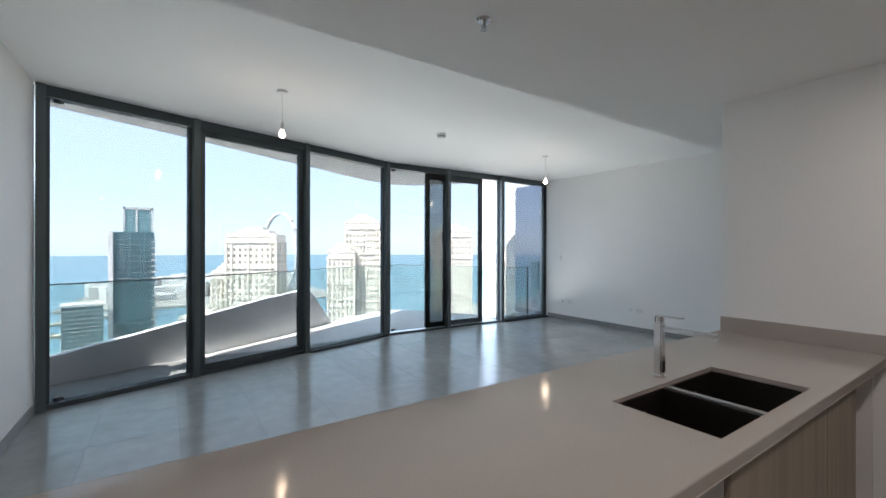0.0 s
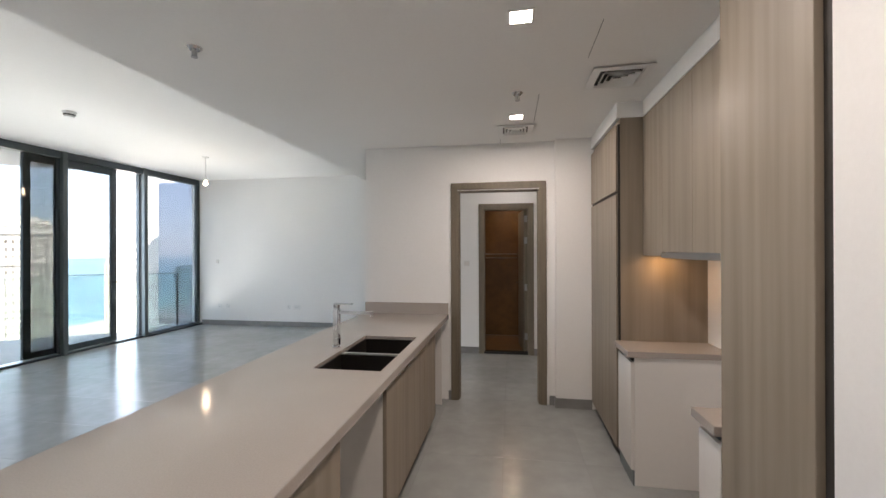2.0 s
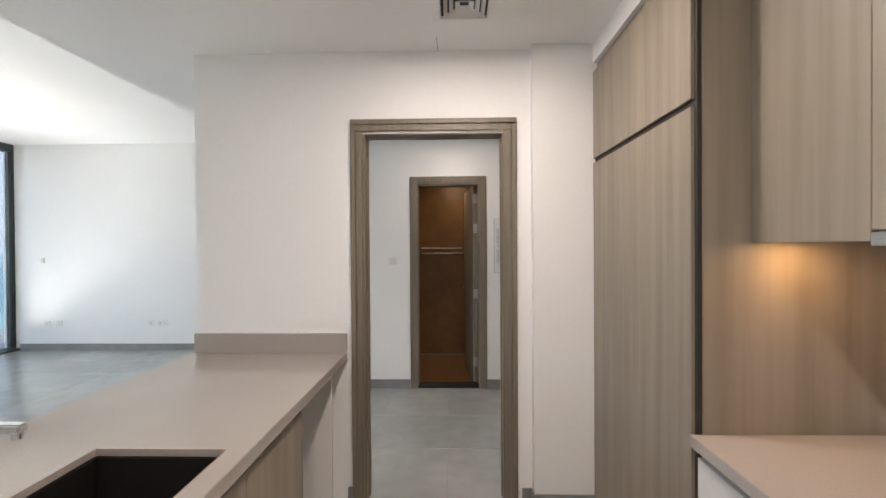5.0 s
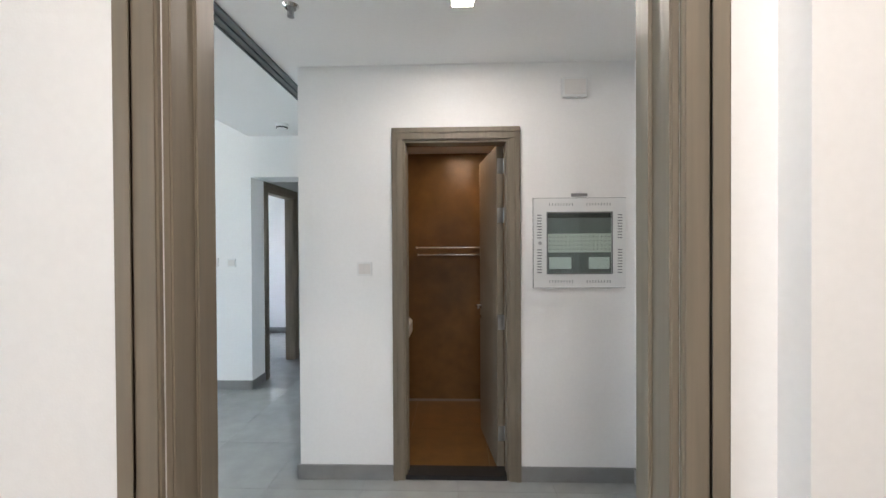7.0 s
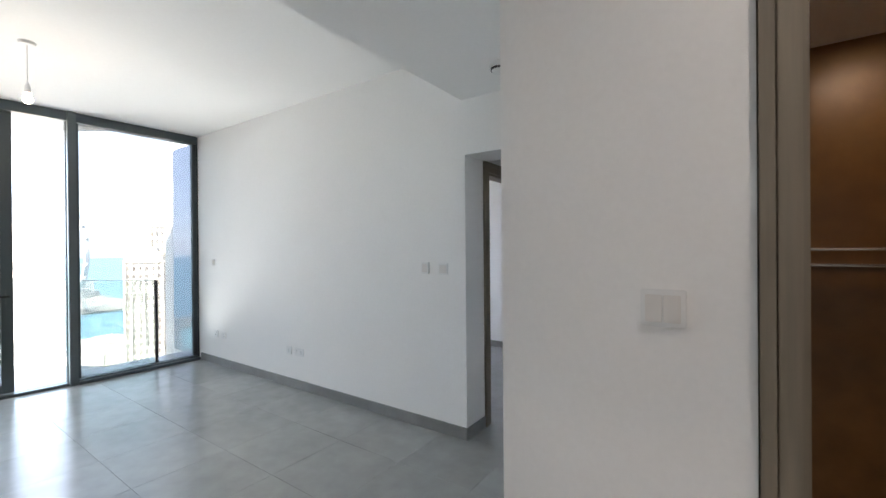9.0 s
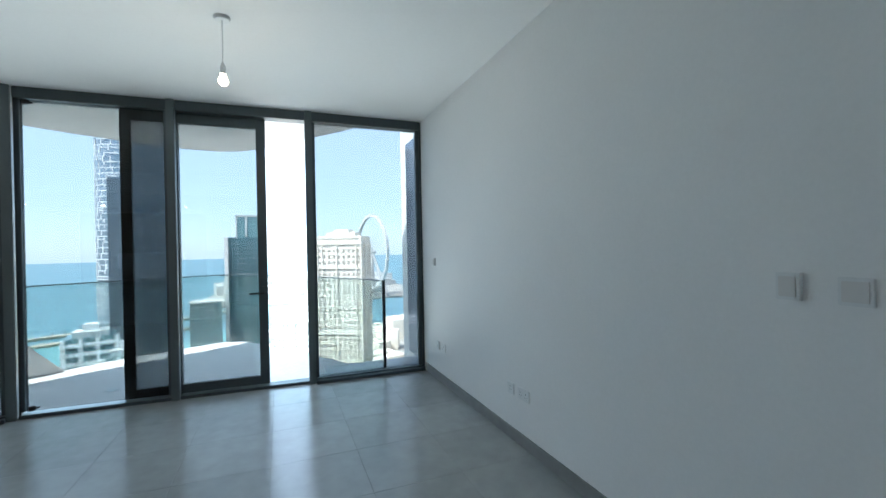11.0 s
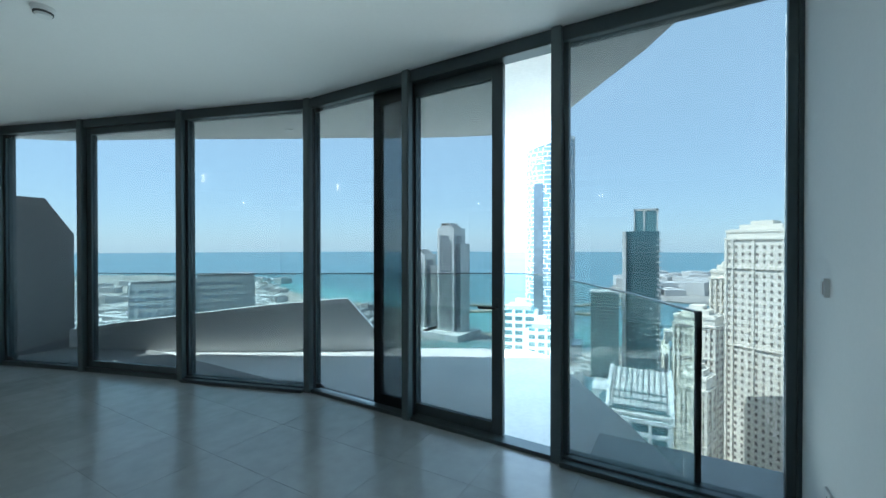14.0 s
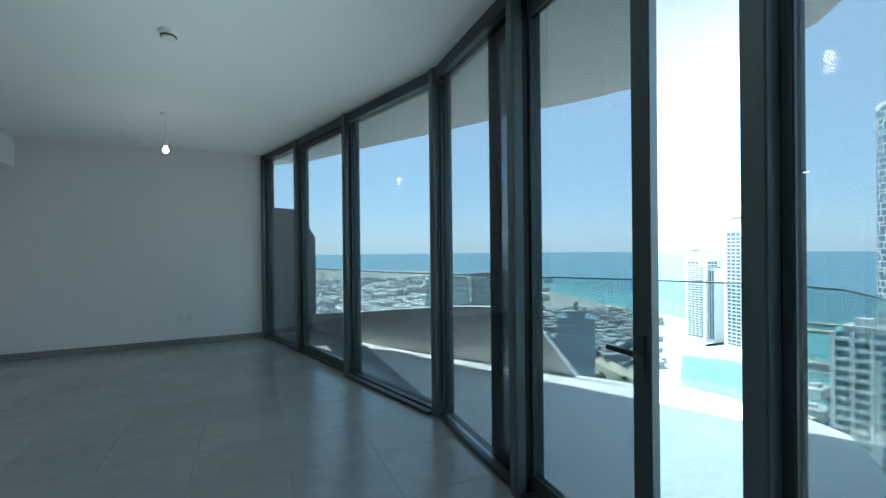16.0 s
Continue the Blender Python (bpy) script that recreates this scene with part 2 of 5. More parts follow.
structure(boxes("wall_hall_east", [((XH, KY + 0.17, 0), (XH + 0.15, 4.98, 2.8)), ((XH, 5.98, 0), (XH + 0.15, BY + 0.12, 2.8)),
                                   ((XH, 4.98, 2.25), (XH + 0.15, 5.98, 2.8))], M_PAINT), "white painted hall wall with the entrance", "wall")
structure(box("wall_south", (-4.93, YS - 0.2, 0), (-0.9, YS, ZC), M_PAINT), "white painted end wall of the living room", "wall")
structure(box("wall_south_return", (-1.1, -2.6, 0), (-0.9, YS - 0.2, ZC), M_PAINT), "white painted return wall", "wall")
structure(box("wall_back", (-1.1, -2.75, 0), (XE + 0.15, -2.6, ZC), M_PAINT), "white painted wall behind the kitchen", "wall")

# ---- facade line: posts from south to north ----
POSTS = [(-4.925, -0.468), (-5.345, 0.812), (-5.765, 2.236), (-6.235, 3.775), (-6.193, 5.07), (-6.135, 6.413), (-6.115, 7.75)]


def facing(a, b):
    """Unit vector along the facade and the one pointing outwards."""
    d = Vector((b[0] - a[0], b[1] - a[1], 0)).normalized()
    return d, Vector((-d.y, d.x, 0))


# ceilings
bm = bmesh.new()
add_prism(bm, [(-5.0, YS - 0.2), (XC, YS - 0.2), (XC, YN + 0.1), (-6.3, YN + 0.1), (-6.3, 3.8), (-5.9, 2.2), (-5.5, 0.7)][::1], ZC, ZC + 0.2)
structure(part("ceiling_living", bm, M_CEIL), "white living room ceiling", "ceiling")
structure(box("ceiling_lowered", (XC, -2.75, ZK), (XE + 0.15, YN, ZC + 0.2), M_CEIL), "white lowered ceiling over kitchen and hall", "ceiling")

# ---- floor ----
FLOOR = structure(box("floor", (-6.35, -2.75, -0.12), (2.1, 10.72, -0.0025), M_GROUT), "grey porcelain tiled floor with fine joints", "floor")


def skirting(name, runs):
    structure(boxes(name, [((min(a[0], b[0]), min(a[1], b[1]), 0.0), (max(a[0], b[0]), max(a[1], b[1]), 0.095)) for a, b in runs], M_SKIRT, bevel=0.002),
              "grey tile skirting along the wall", "skirting")


K = 0.013
skirting("baseboard_north", [((-6.1, YN - K), (REC + K, YN)), ((REC, YN - K), (REC + K, 8.04))])
skirting("baseboard_south", [((-4.95, YS), (-0.9, YS + K))])
skirting("baseboard_corridor", [((REC, 8.99), (REC + K, 10.6)), ((-4.28, 10.6 - K), (-0.6, 10.6)), ((-0.63 - K, BY + 0.0), (-0.63, 10.6)), ((-4.28, 8.15), (-4.28 + K, 8.5))])
skirting("baseboard_hall", [((-0.63 - K, BY - K), (-0.02, BY)), ((0.795, BY - K), (XH, BY)), ((XH - K, 6.03), (XH, BY))])
skirting("baseboard_kitchen", [((-0.19, KY - K), (-0.155, KY)), ((0.845, KY - K), (0.905, KY)), ((0.905 - K, 4.08 - K), (0.905, KY)), ((0.905, 4.08 - K), (1.25, 4.08))])


# ---- doors ----
def door_lining(name, x0, x1, top, y_front, depth, label, both=False, w=0.09, m=None):
    """Wooden lining and stepped architrave of a doorway in a wall that faces -y; x0..x1 outer edges."""
    ob = empty(name, ((x0 + x1) / 2, y_front, 0), label, "door frame", kind="structure")
    if m is not None:
        ob.matrix_world = m
    hx, o = (x1 - x0) / 2, ob
    for nm, ya, yb in (("architrave", -0.016, 0.0),) + ((("architrave", depth, depth + 0.016),) if both else ()):
        for s in (-1, 1):
            a, b = sorted((s * hx, s * (hx - w)))
            box(nm, (a, ya, 0), (b, yb, top - w), M_OAK_DK, o, bevel=0.004)
            a, b = sorted((s * hx, s * (hx - w * 0.45)))
            box("architrave_bead", (a, ya - 0.006 if ya < 0 else yb, 0), (b, ya if ya < 0 else yb + 0.006, top - w * 0.45), M_OAK_DK, o, bevel=0.004)
        box(nm, (-hx, ya, top - w), (hx, yb, top), M_OAK_DK, o, bevel=0.004)
        box("architrave_bead", (-hx, ya - 0.006 if ya < 0 else yb, top - w * 0.45), (hx, ya if ya < 0 else yb + 0.006, top), M_OAK_DK, o, bevel=0.004)
    for s in (-1, 1):
        a, b = sorted((s * (hx - w + 0.012), s * (hx - w - 0.012)))
        box("jamb", (a, 0.001, 0), (b, depth - 0.001, top - w), M_OAK_DK, o, bevel=0.003)
        a, b = sorted((s * (hx - w - 0.012), s * (hx - w - 0.019)))
        box("stop", (a, depth * 0.45, 0), (b, depth * 0.7, top - w - 0.02), M_OAK_DK, o, bevel=0.003)
    box("head", (-hx + w, 0.001, top - w - 0.018), (hx - w, depth - 0.001, top - w + 0.012), M_OAK_DK, o, bevel=0.003)
    return ob


door_lining("door_1", -0.159, 0.82, 2.28, KY, 0.13, "dark oak lining of an open doorway", both=True, w=0.07)
bath_frame = door_lining("door_2", -0.017, 0.805, 2.274, BY, 0.12, "grey-brown oak door frame round the bathroom doorway", w=0.075)
door_lining("door_3", 0, 0.95, 2.25, 0, 0.12, "dark oak door frame in the corridor wall", w=0.09, m=pose(REC, 8.52, 0, 0, 0, 90))
# strike plate
box("strike_plate", (-0.372, 0.03, 0.98), (-0.370, 0.055, 1.14), M_STEEL, bpy.data.objects["door_3"])


def door_leaf(name, width, height, mat, m, label, handle=True, hinges=(0.25, 1.0, 1.72, 2.05), thick=0.045):
    """Leaf hinged at its origin, reaching along +x."""
    ob = empty(name, (0, 0, 0), label, "door")
    ob.matrix_world = m
    box("leaf", (0, 0, 0.008), (width, thick, height), mat, ob, bevel=0.002)
    for z in hinges:
        h = boxes("hinge", [((-0.004, -0.002, z - 0.05), (0.03, 0.0, z + 0.05)), ((-0.002, 0.0, z - 0.05), (0.0, thick * 0.9, z + 0.05))], M_STEEL, ob, "steel hinge")
        bm = bmesh.new()
        add_cyl(bm, (-0.006, -0.006, z - 0.05), 0.007, 0.1, 12)
        part("hinge_pin", bm, M_STEEL, h)
    if handle:
        for side, y in ((-1, 0.0), (1, thick)):
            bm = bmesh.new()
            add_cyl(bm, (width - 0.06, y if side > 0 else y - 0.01, 1.03), 0.026, 0.01, 24, "y")
            hd = part("handle_rose", bm, M_CHROME, ob, "chrome rose", smooth=False)
            bm = bmesh.new()
            add_cyl(bm, (width - 0.06, y if side > 0 else y - 0.05, 1.03), 0.009, 0.05, 14, "y")
            yy = y + 0.045 * side
            add_cyl(bm, (width - 0.175, yy, 1.03), 0.009, 0.125, 14, "x")
            part("lever", bm, M_CHROME, hd, "chrome lever")
            bm = bmesh.new()
            add_cyl(bm, (width - 0.06, y if side > 0 else y - 0.008, 0.94), 0.016, 0.008, 18, "y")
            part("thumb_turn", bm, M_CHROME, ob)
    return ob


door_leaf("bathroom_door", 0.64, 2.19, M_OAK_DK, pose(0.712, BY + 0.125, 0, 0, 0, 97) , "grey-brown oak bathroom door standing open into the room")
# entrance door, shut
ent = empty("entrance_door", (XH, 5.48, 0), "closed beige laminate entrance door with steel hinges", "door")
box("leaf", (0.03, -0.44, 0.008), (0.075, 0.44, 2.19), M_ENTRY, ent, bevel=0.002)
for ya, yb, za, zb in ((-0.5, -0.445, 0, 2.25), (0.445, 0.5, 0, 2.25), (-0.445, 0.445, 2.195, 2.25)):
    box("frame", (-0.02, ya, za), (0.12, yb, zb), M_ENTRY, ent, bevel=0.003)
for z in (0.25, 0.98, 1.55, 1.88):
    bm = bmesh.new()
    add_cyl(bm, (0.022, 0.437, z - 0.055), 0.008, 0.11, 12)
    part("hinge", bm, M_STEEL, ent, "steel hinge")
bm = bmesh.new()
add_cyl(bm, (0.022, -0.12, 1.53), 0.013, 0.01, 18, "x")
part("peephole", bm, M_STEEL, ent, "steel door viewer")

# ---- bathroom ----
for nm, lo, hi in (("wall_bathroom_back", (-0.51, 7.52, 0), (XH, 7.62, 2.7)), ("wall_bathroom_west", (-0.51, BY + 0.12, 0), (-0.50, 7.52, 2.7)),
                   ("wall_bathroom_east", (XH, BY + 0.12, 0), (XH + 0.12, 7.62, 2.7))):
    structure(box(nm, lo, hi, M_BATHTILE), "brown stone-look tiled bathroom wall", "wall")
structure(box("ceiling_bathroom", (-0.51, BY + 0.12, 2.42), (XH, 7.52, 2.52), M_CEIL), "white bathroom ceiling", "ceiling")
BFLOOR = structure(box("floor_bathroom", (-0.5, BY + 0.02, -0.011), (XH, 7.52, 0.004), M_GROUT), "brown tiled bathroom floor", "floor")
structure(box("threshold", (0.06, BY - 0.004, 0.0), (0.715, BY + 0.118, 0.03), M_RUBBER), "dark stone threshold", "threshold")


def towel_shelf():
    ob = empty("towel_shelf", (0.335, 7.52, 1.50), "chrome towel shelf on the tiled wall", "shelf")
    bm = bmesh.new()
    for dy in (-0.20, -0.15, -0.10, -0.05):
        add_cyl(bm, (-0.32, dy, 0.0), 0.008, 0.64, 10, "x")
    part("rod", bm, M_CHROME, ob)
    for x in (-0.31, 0.30):
        box("bracket", (x, -0.21, -0.012), (x + 0.012, 0, 0.012), M_CHROME, ob, bevel=0.002)
    bm = bmesh.new()
    add_cyl(bm, (-0.31, -0.09, -0.07), 0.008, 0.62, 10, "x")
    part("towel_bar", bm, M_CHROME, ob)
    for x in (-0.31, 0.30):
        box("arm", (x, -0.1, -0.08), (x + 0.01, 0, -0.06), M_CHROME, ob)


towel_shelf()
basin = empty("wash_basin", (-0.5, 6.95, 0.745), "white ceramic wash basin on the tiled wall", "basin")
bm = bmesh.new()
add_prism(bm, [(0, -0.25), (0.46, -0.25), (0.50, -0.2), (0.50, 0.2), (0.46, 0.25), (0, 0.25)], 0.0, 0.12)
part("bowl", bm, M_PLASTIC, basin, bevel=0.012)
bm = bmesh.new()
add_cyl(bm, (0.2, 0, -0.16), 0.02, 0.16, 14)
part("waste_pipe", bm, M_CHROME, basin)


# ---- lamps and fittings on ceilings ----
def recessed_light(x, y, z, power, label, blade=False, size=0.1, color=(1, 0.94, 0.87)):
    ob = empty("downlight", (x, y, z), label, "ceiling light", "recessed lights")
    s = size / 2
    boxes("trim", [((-s - 0.012, -s - 0.012, -0.006), (s + 0.012, -s, 0)), ((-s - 0.012, s, -0.006), (s + 0.012, s + 0.012, 0)),
                   ((-s - 0.012, -s, -0.006), (-s, s, 0)), ((s, -s, -0.006), (s + 0.012, s, 0))], M_PLASTIC, ob)
    box("led_panel", (-s, -s, -0.004), (s, s, -0.001), M_LED, ob, "glowing warm LED panel")
    li = bpy.data.lights.new("downlight_lamp", 'AREA')
    li.energy, li.size, li.color = power, size * 0.9, color
    lo = new("downlight_lamp", li)
    lo.matrix_world = pose(x, y, z - 0.012)
    return ob


recessed_light(0.51, 1.81, ZK, 1.1, "square recessed warm LED light in the ceiling")
# unseen extra downlight, added at the same spacing to brighten the near end
recessed_light(0.51, 0.32, ZK, 1.2, "square recessed warm LED light in the ceiling")
recessed_light(0.51, 3.30, ZK, 0.9, "square recessed warm LED light in the ceiling")
recessed_light(0.45, 6.95, 2.42, 0.24, "square recessed warm LED light in the bathroom ceiling", color=(1, 0.62, 0.30))


def pendant(x, y, drop, power):
    ob = empty("pendant_bulb", (x, y, ZC), "bare lit bulb hanging on a white flex", "lamp", "pendant bulbs")
    bm = bmesh.new()
    add_cyl(bm, (0, 0, -0.022), 0.045, 0.022, 24, r2=0.055)
    part("ceiling_rose", bm, M_PLASTIC, ob, "white ceiling rose", bevel=0.003)
    bm = bmesh.new()
    add_cyl(bm, (0, 0, -drop + 0.15), 0.0035, drop - 0.17, 8)
    part("flex", bm, M_PLASTIC, ob)
    bm = bmesh.new()
    add_cyl(bm, (0, 0, -drop + 0.075), 0.021, 0.055, 18, r2=0.017)
    add_cyl(bm, (0, 0, -drop + 0.13), 0.015, 0.025, 18, r2=0.006)
    part("lamp_holder", bm, M_PLASTIC, ob)
    bm = bmesh.new()
    bmesh.ops.create_uvsphere(bm, u_segments=20, v_segments=12, radius=0.031, matrix=Matrix.Translation((0, 0, -drop + 0.03)))
    add_cyl(bm, (0, 0, -drop + 0.048), 0.025, 0.028, 18, r2=0.016)
    part("bulb", bm, M_BULB, ob, "glowing warm bulb", smooth=True)
    li = bpy.data.lights.new("pendant_lamp", 'POINT')
    li.energy, li.shadow_soft_size, li.color = power, 0.03, (1, 0.80, 0.58)
    lo = new("pendant_lamp", li)
    lo.location = (x, y, ZC - drop - 0.035)


pendant(-3.88, 1.45, 0.46, 0.12)
pendant(-4.38, 5.755, 0.46, 0.12)


def sprinkler(x, y, z):
    ob = empty("sprinkler", (x, y, z), "chrome fire sprinkler on the ceiling", "sprinkler", "sprinklers")
    bm = bmesh.new()
    add_cyl(bm, (0, 0, -0.012), 0.028, 0.012, 24, r2=0.04)
    part("escutcheon", bm, M_CHROME, ob, smooth=False)
    bm = bmesh.new()
    add_cyl(bm, (0, 0, -0.04), 0.008, 0.03, 12)
    for s in (-1, 1):
        add_box(bm, (s * 0.013 - 0.002, -0.003, -0.05), (s * 0.013 + 0.002, 0.003, -0.012))
    part("frame", bm, M_STEEL, ob)
    bm = bmesh.new()
    add_cyl(bm, (0, 0, -0.053), 0.017, 0.004, 16)
    part("deflector", bm, M_STEEL, ob)


for x, y in ((0.51, 2.78), (-1.23, 1.82), (-0.40, 5.45)):
    sprinkler(x, y, ZK)


def detector(x, y, z):
    ob = empty("smoke_detector", (x, y, z), "white round smoke detector on the ceiling", "smoke detector", "smoke detectors")
    bm = bmesh.new()
    add_cyl(bm, (0, 0, -0.018), 0.064, 0.018, 28)
    part("base", bm, M_PLASTIC, ob)
    bm = bmesh.new()
    add_cyl(bm, (0, 0, -0.056), 0.04, 0.038, 28, r2=0.057)
    part("head", bm, M_PLASTIC, ob)
    bm = bmesh.new()
    add_cyl(bm, (0, 0, -0.042), 0.052, 0.012, 28)
    part("sensor_slot", bm, M_VENT_DK, ob)


detector(-4.25, 3.58, ZC)
detector(-1.26, 7.35, ZK)
# unlit hall fitting; its lamp and glow are added to brighten the hall
recessed_light(0.43, 5.43, ZK, 0.4, "square ceiling fitting in the hall with an added light")


def air_vent(x, y, sx, sy):
    ob = empty("air_vent", (x, y, ZK), "white square ceiling diffuser with stepped louvres", "air vent", "ceiling air vents")
    box("duct", (-sx * 0.36, -sy * 0.36, -0.003), (sx * 0.36, sy * 0.36, -0.001), M_VENT_DK, ob, "dark duct opening")

    def ring(nm, a, b, z0, z1, mat=M_PLASTIC):
        bm = bmesh.new()
        q = []
        for f, z in ((a, z0), (b, z1)):
            q.append([bm.verts.new((s * sx / 2 * f, t * sy / 2 * f, z)) for s, t in ((-1, -1), (1, -1), (1, 1), (-1, 1))])
        q2 = [[bm.verts.new((v.co.x, v.co.y, v.co.z + 0.003)) for v in r] for r in q]
        for i in range(4):
            j = (i + 1) % 4
            bm.faces.new((q[0][i], q[0][j], q[1][j], q[1][i]))
            bm.faces.new((q2[0][i], q2[1][i], q2[1][j], q2[0][j]))
            bm.faces.new((q[0][i], q2[0][i], q2[0][j], q[0][j]))
            bm.faces.new((q[1][i], q[1][j], q2[1][j], q2[1][i]))
        part(nm, bm, mat, ob)
    ring("frame", 1.0, 0.74, -0.012, -0.016)
    ring("louvre", 0.64, 0.52, -0.026, -0.006)
    ring("louvre", 0.46, 0.34, -0.026, -0.006)
    ring("louvre", 0.28, 0.14, -0.026, -0.006)


air_vent(1.135, 2.60, 0.35, 0.35)
air_vent(0.505, 3.66, 0.31, 0.31)
structure(boxes("ceiling_hatch", [((0.66, 2.82, ZK - 0.0025), (0.664, 3.45, ZK)), ((0.36, 3.98, ZK - 0.0025), (0.363, 4.14, ZK)), ((0.9, 1.9, ZK - 0.0025), (0.903, 2.3, ZK))], M_GREYWALL),
          "fine joint of an access hatch in the ceiling", "hatch")
# ceiling track of a sliding partition between hall and living room
track = empty("ceiling_track", (-0.80, 5.2, ZK), "grey metal ceiling track for a sliding partition", "track")
for x in (-0.055, -0.005, 0.045):
    box("rail", (x, -0.88, -0.014), (x + 0.012, 2.5, 0), M_ALU_LT, track, bevel=0.002)
box("channel", (-0.05, -0.88, -0.003), (0.05, 2.5, -0.001), M_GREYWALL, track)

# ---- kitchen island ----
IE, IW, IS, ZT = -0.19, -1.12, -0.30, 0.90
SX0, SX1, SY0, SY1 = -0.68, -0.265, 2.06, 2.965
top = empty("island_worktop", (-0.6, 2.0, ZT), "taupe quartz worktop with an undermounted sink cut-out", "worktop")


bpy.context.view_layer.update()


def wbox(name, lo, hi, mat, parent, label="", bevel=0.0):
    """Box given in world coordinates, hung under a thing."""
    o = parent.matrix_world.translation if parent.parent is None else (parent.parent.matrix_world @ parent.matrix_basis).translation
    inv = parent.matrix_basis.inverted() if parent.parent is None else (parent.parent.matrix_basis @ parent.matrix_basis).inverted()
    bm = bmesh.new()
    add_box(bm, lo, hi)
    bmesh.ops.transform(bm, matrix=inv, verts=bm.verts[:])
    return part(name, bm, mat, parent, label, bevel)


TH = 0.045
bm = bmesh.new()
outer = [(IW, IS), (IE, IS), (IE, KY), (IW, KY)]
inner = [(SX0, SY0), (SX1, SY0), (SX1, SY1), (SX0, SY1)]
ov = [[bm.verts.new((x + 0.6, y - 2.0, z)) for x, y in outer] for z in (-TH, 0)]
iv = [[bm.verts.new((x + 0.6, y - 2.0, z)) for x, y in inner] for z in (-0.022, 0)]
for i in range(4):
    j = (i + 1) % 4
    for k in (0, 1):
        bm.faces.new((ov[k][i], ov[k][j], iv[k][j], iv[k][i]))
    bm.faces.new((ov[0][i], ov[0][j], ov[1][j], ov[1][i]))
    bm.faces.new((iv[0][i], iv[0][j], iv[1][j], iv[1][i]))
bm.normal_update()
bmesh.ops.bevel(bm, geom=[e for e in bm.edges if len(e.link_faces) == 2 and e.calc_face_angle() > 0.6], offset=0.002, segments=2, affect='EDGES', clamp_overlap=True)
part("slab", bm, M_QUARTZ, top)
wbox("upstand", (IW + 0.015, KY - 0.02, ZT + 0.0005), (IE + 0.0, KY, ZT + 0.115), M_QUARTZ, top, "low quartz upstand along the wall", 0.0015)

sink = empty("kitchen_sink", (-0.47, 2.51, ZT - TH), "black composite double-bowl undermounted sink", "sink")
YD = 2.50
for ya, yb in ((SY0 - 0.005, YD - 0.02), (YD + 0.02, SY1 + 0.005)):
    t = 0.012
    bm = bmesh.new()
    xa, xb, za, zb = SX0 - 0.005, SX1 + 0.005, ZT - 0.25, ZT - 0.0235
    for lo, hi in (((xa, ya, za), (xb, yb, za + t)), ((xa, ya, za + t), (xa + t, yb, zb)), ((xb - t, ya, za + t), (xb, yb, zb)),
                   ((xa + t, ya, za + t), (xb - t, ya + t, zb)), ((xa + t, yb - t, za + t), (xb - t, yb, zb))):
        add_box(bm, lo, hi)
    bmesh.ops.transform(bm, matrix=Matrix.Translation((0.47, -2.51, -(ZT - TH))), verts=bm.verts[:])
    bowl = part("bowl", bm, M_BLACK, sink)
    bm = bmesh.new()
    add_cyl(bm, ((xa + xb) / 2 + 0.47, (ya + yb) / 2 - 2.51, za + t - (ZT - TH)), 0.045, 0.004, 24)
    part("drain", bm, M_STEEL, bowl, "steel drain")
    for k in (-1, 1):
        bm = bmesh.new()
        add_cyl(bm, (xa + t + 0.47, (ya + yb) / 2 - 2.51 + 0.03 * k, -0.06), 0.012, 0.003, 16, "x")
        part("overflow", bm, M_STEEL, bowl)
wbox("divider", (SX0, YD - 0.02, ZT - TH - 0.004), (SX1, YD + 0.02, ZT - 0.016), M_STEEL, sink, "grey rim between the bowls", 0.003)

tap = empty("kitchen_tap", (-0.745, 2.56, ZT), "chrome square kitchen mixer tap on the worktop", "tap")
bm = bmesh.new()
add_cyl(bm, (0, 0, 0), 0.028, 0.012, 28)
part("base_ring", bm, M_CHROME, tap)
box("column", (-0.021, -0.021, 0.012), (0.021, 0.021, 0.275), M_CHROME, tap, bevel=0.006)
box("spout", (0.015, -0.012, 0.238), (0.27, 0.012, 0.258), M_CHROME, tap, bevel=0.004)
bm = bmesh.new()
add_cyl(bm, (0.255, 0, 0.225), 0.010, 0.014, 16)
part("aerator", bm, M_CHROME, tap)
bm = bmesh.new()
add_cyl(bm, (0, 0, 0.277), 0.021, 0.025, 20)
lv = part("cartridge", bm, M_CHROME, tap)
box("lever", (-0.02, -0.018, 0.303), (0.115, 0.018, 0.311), M_CHROME, lv, bevel=0.003)


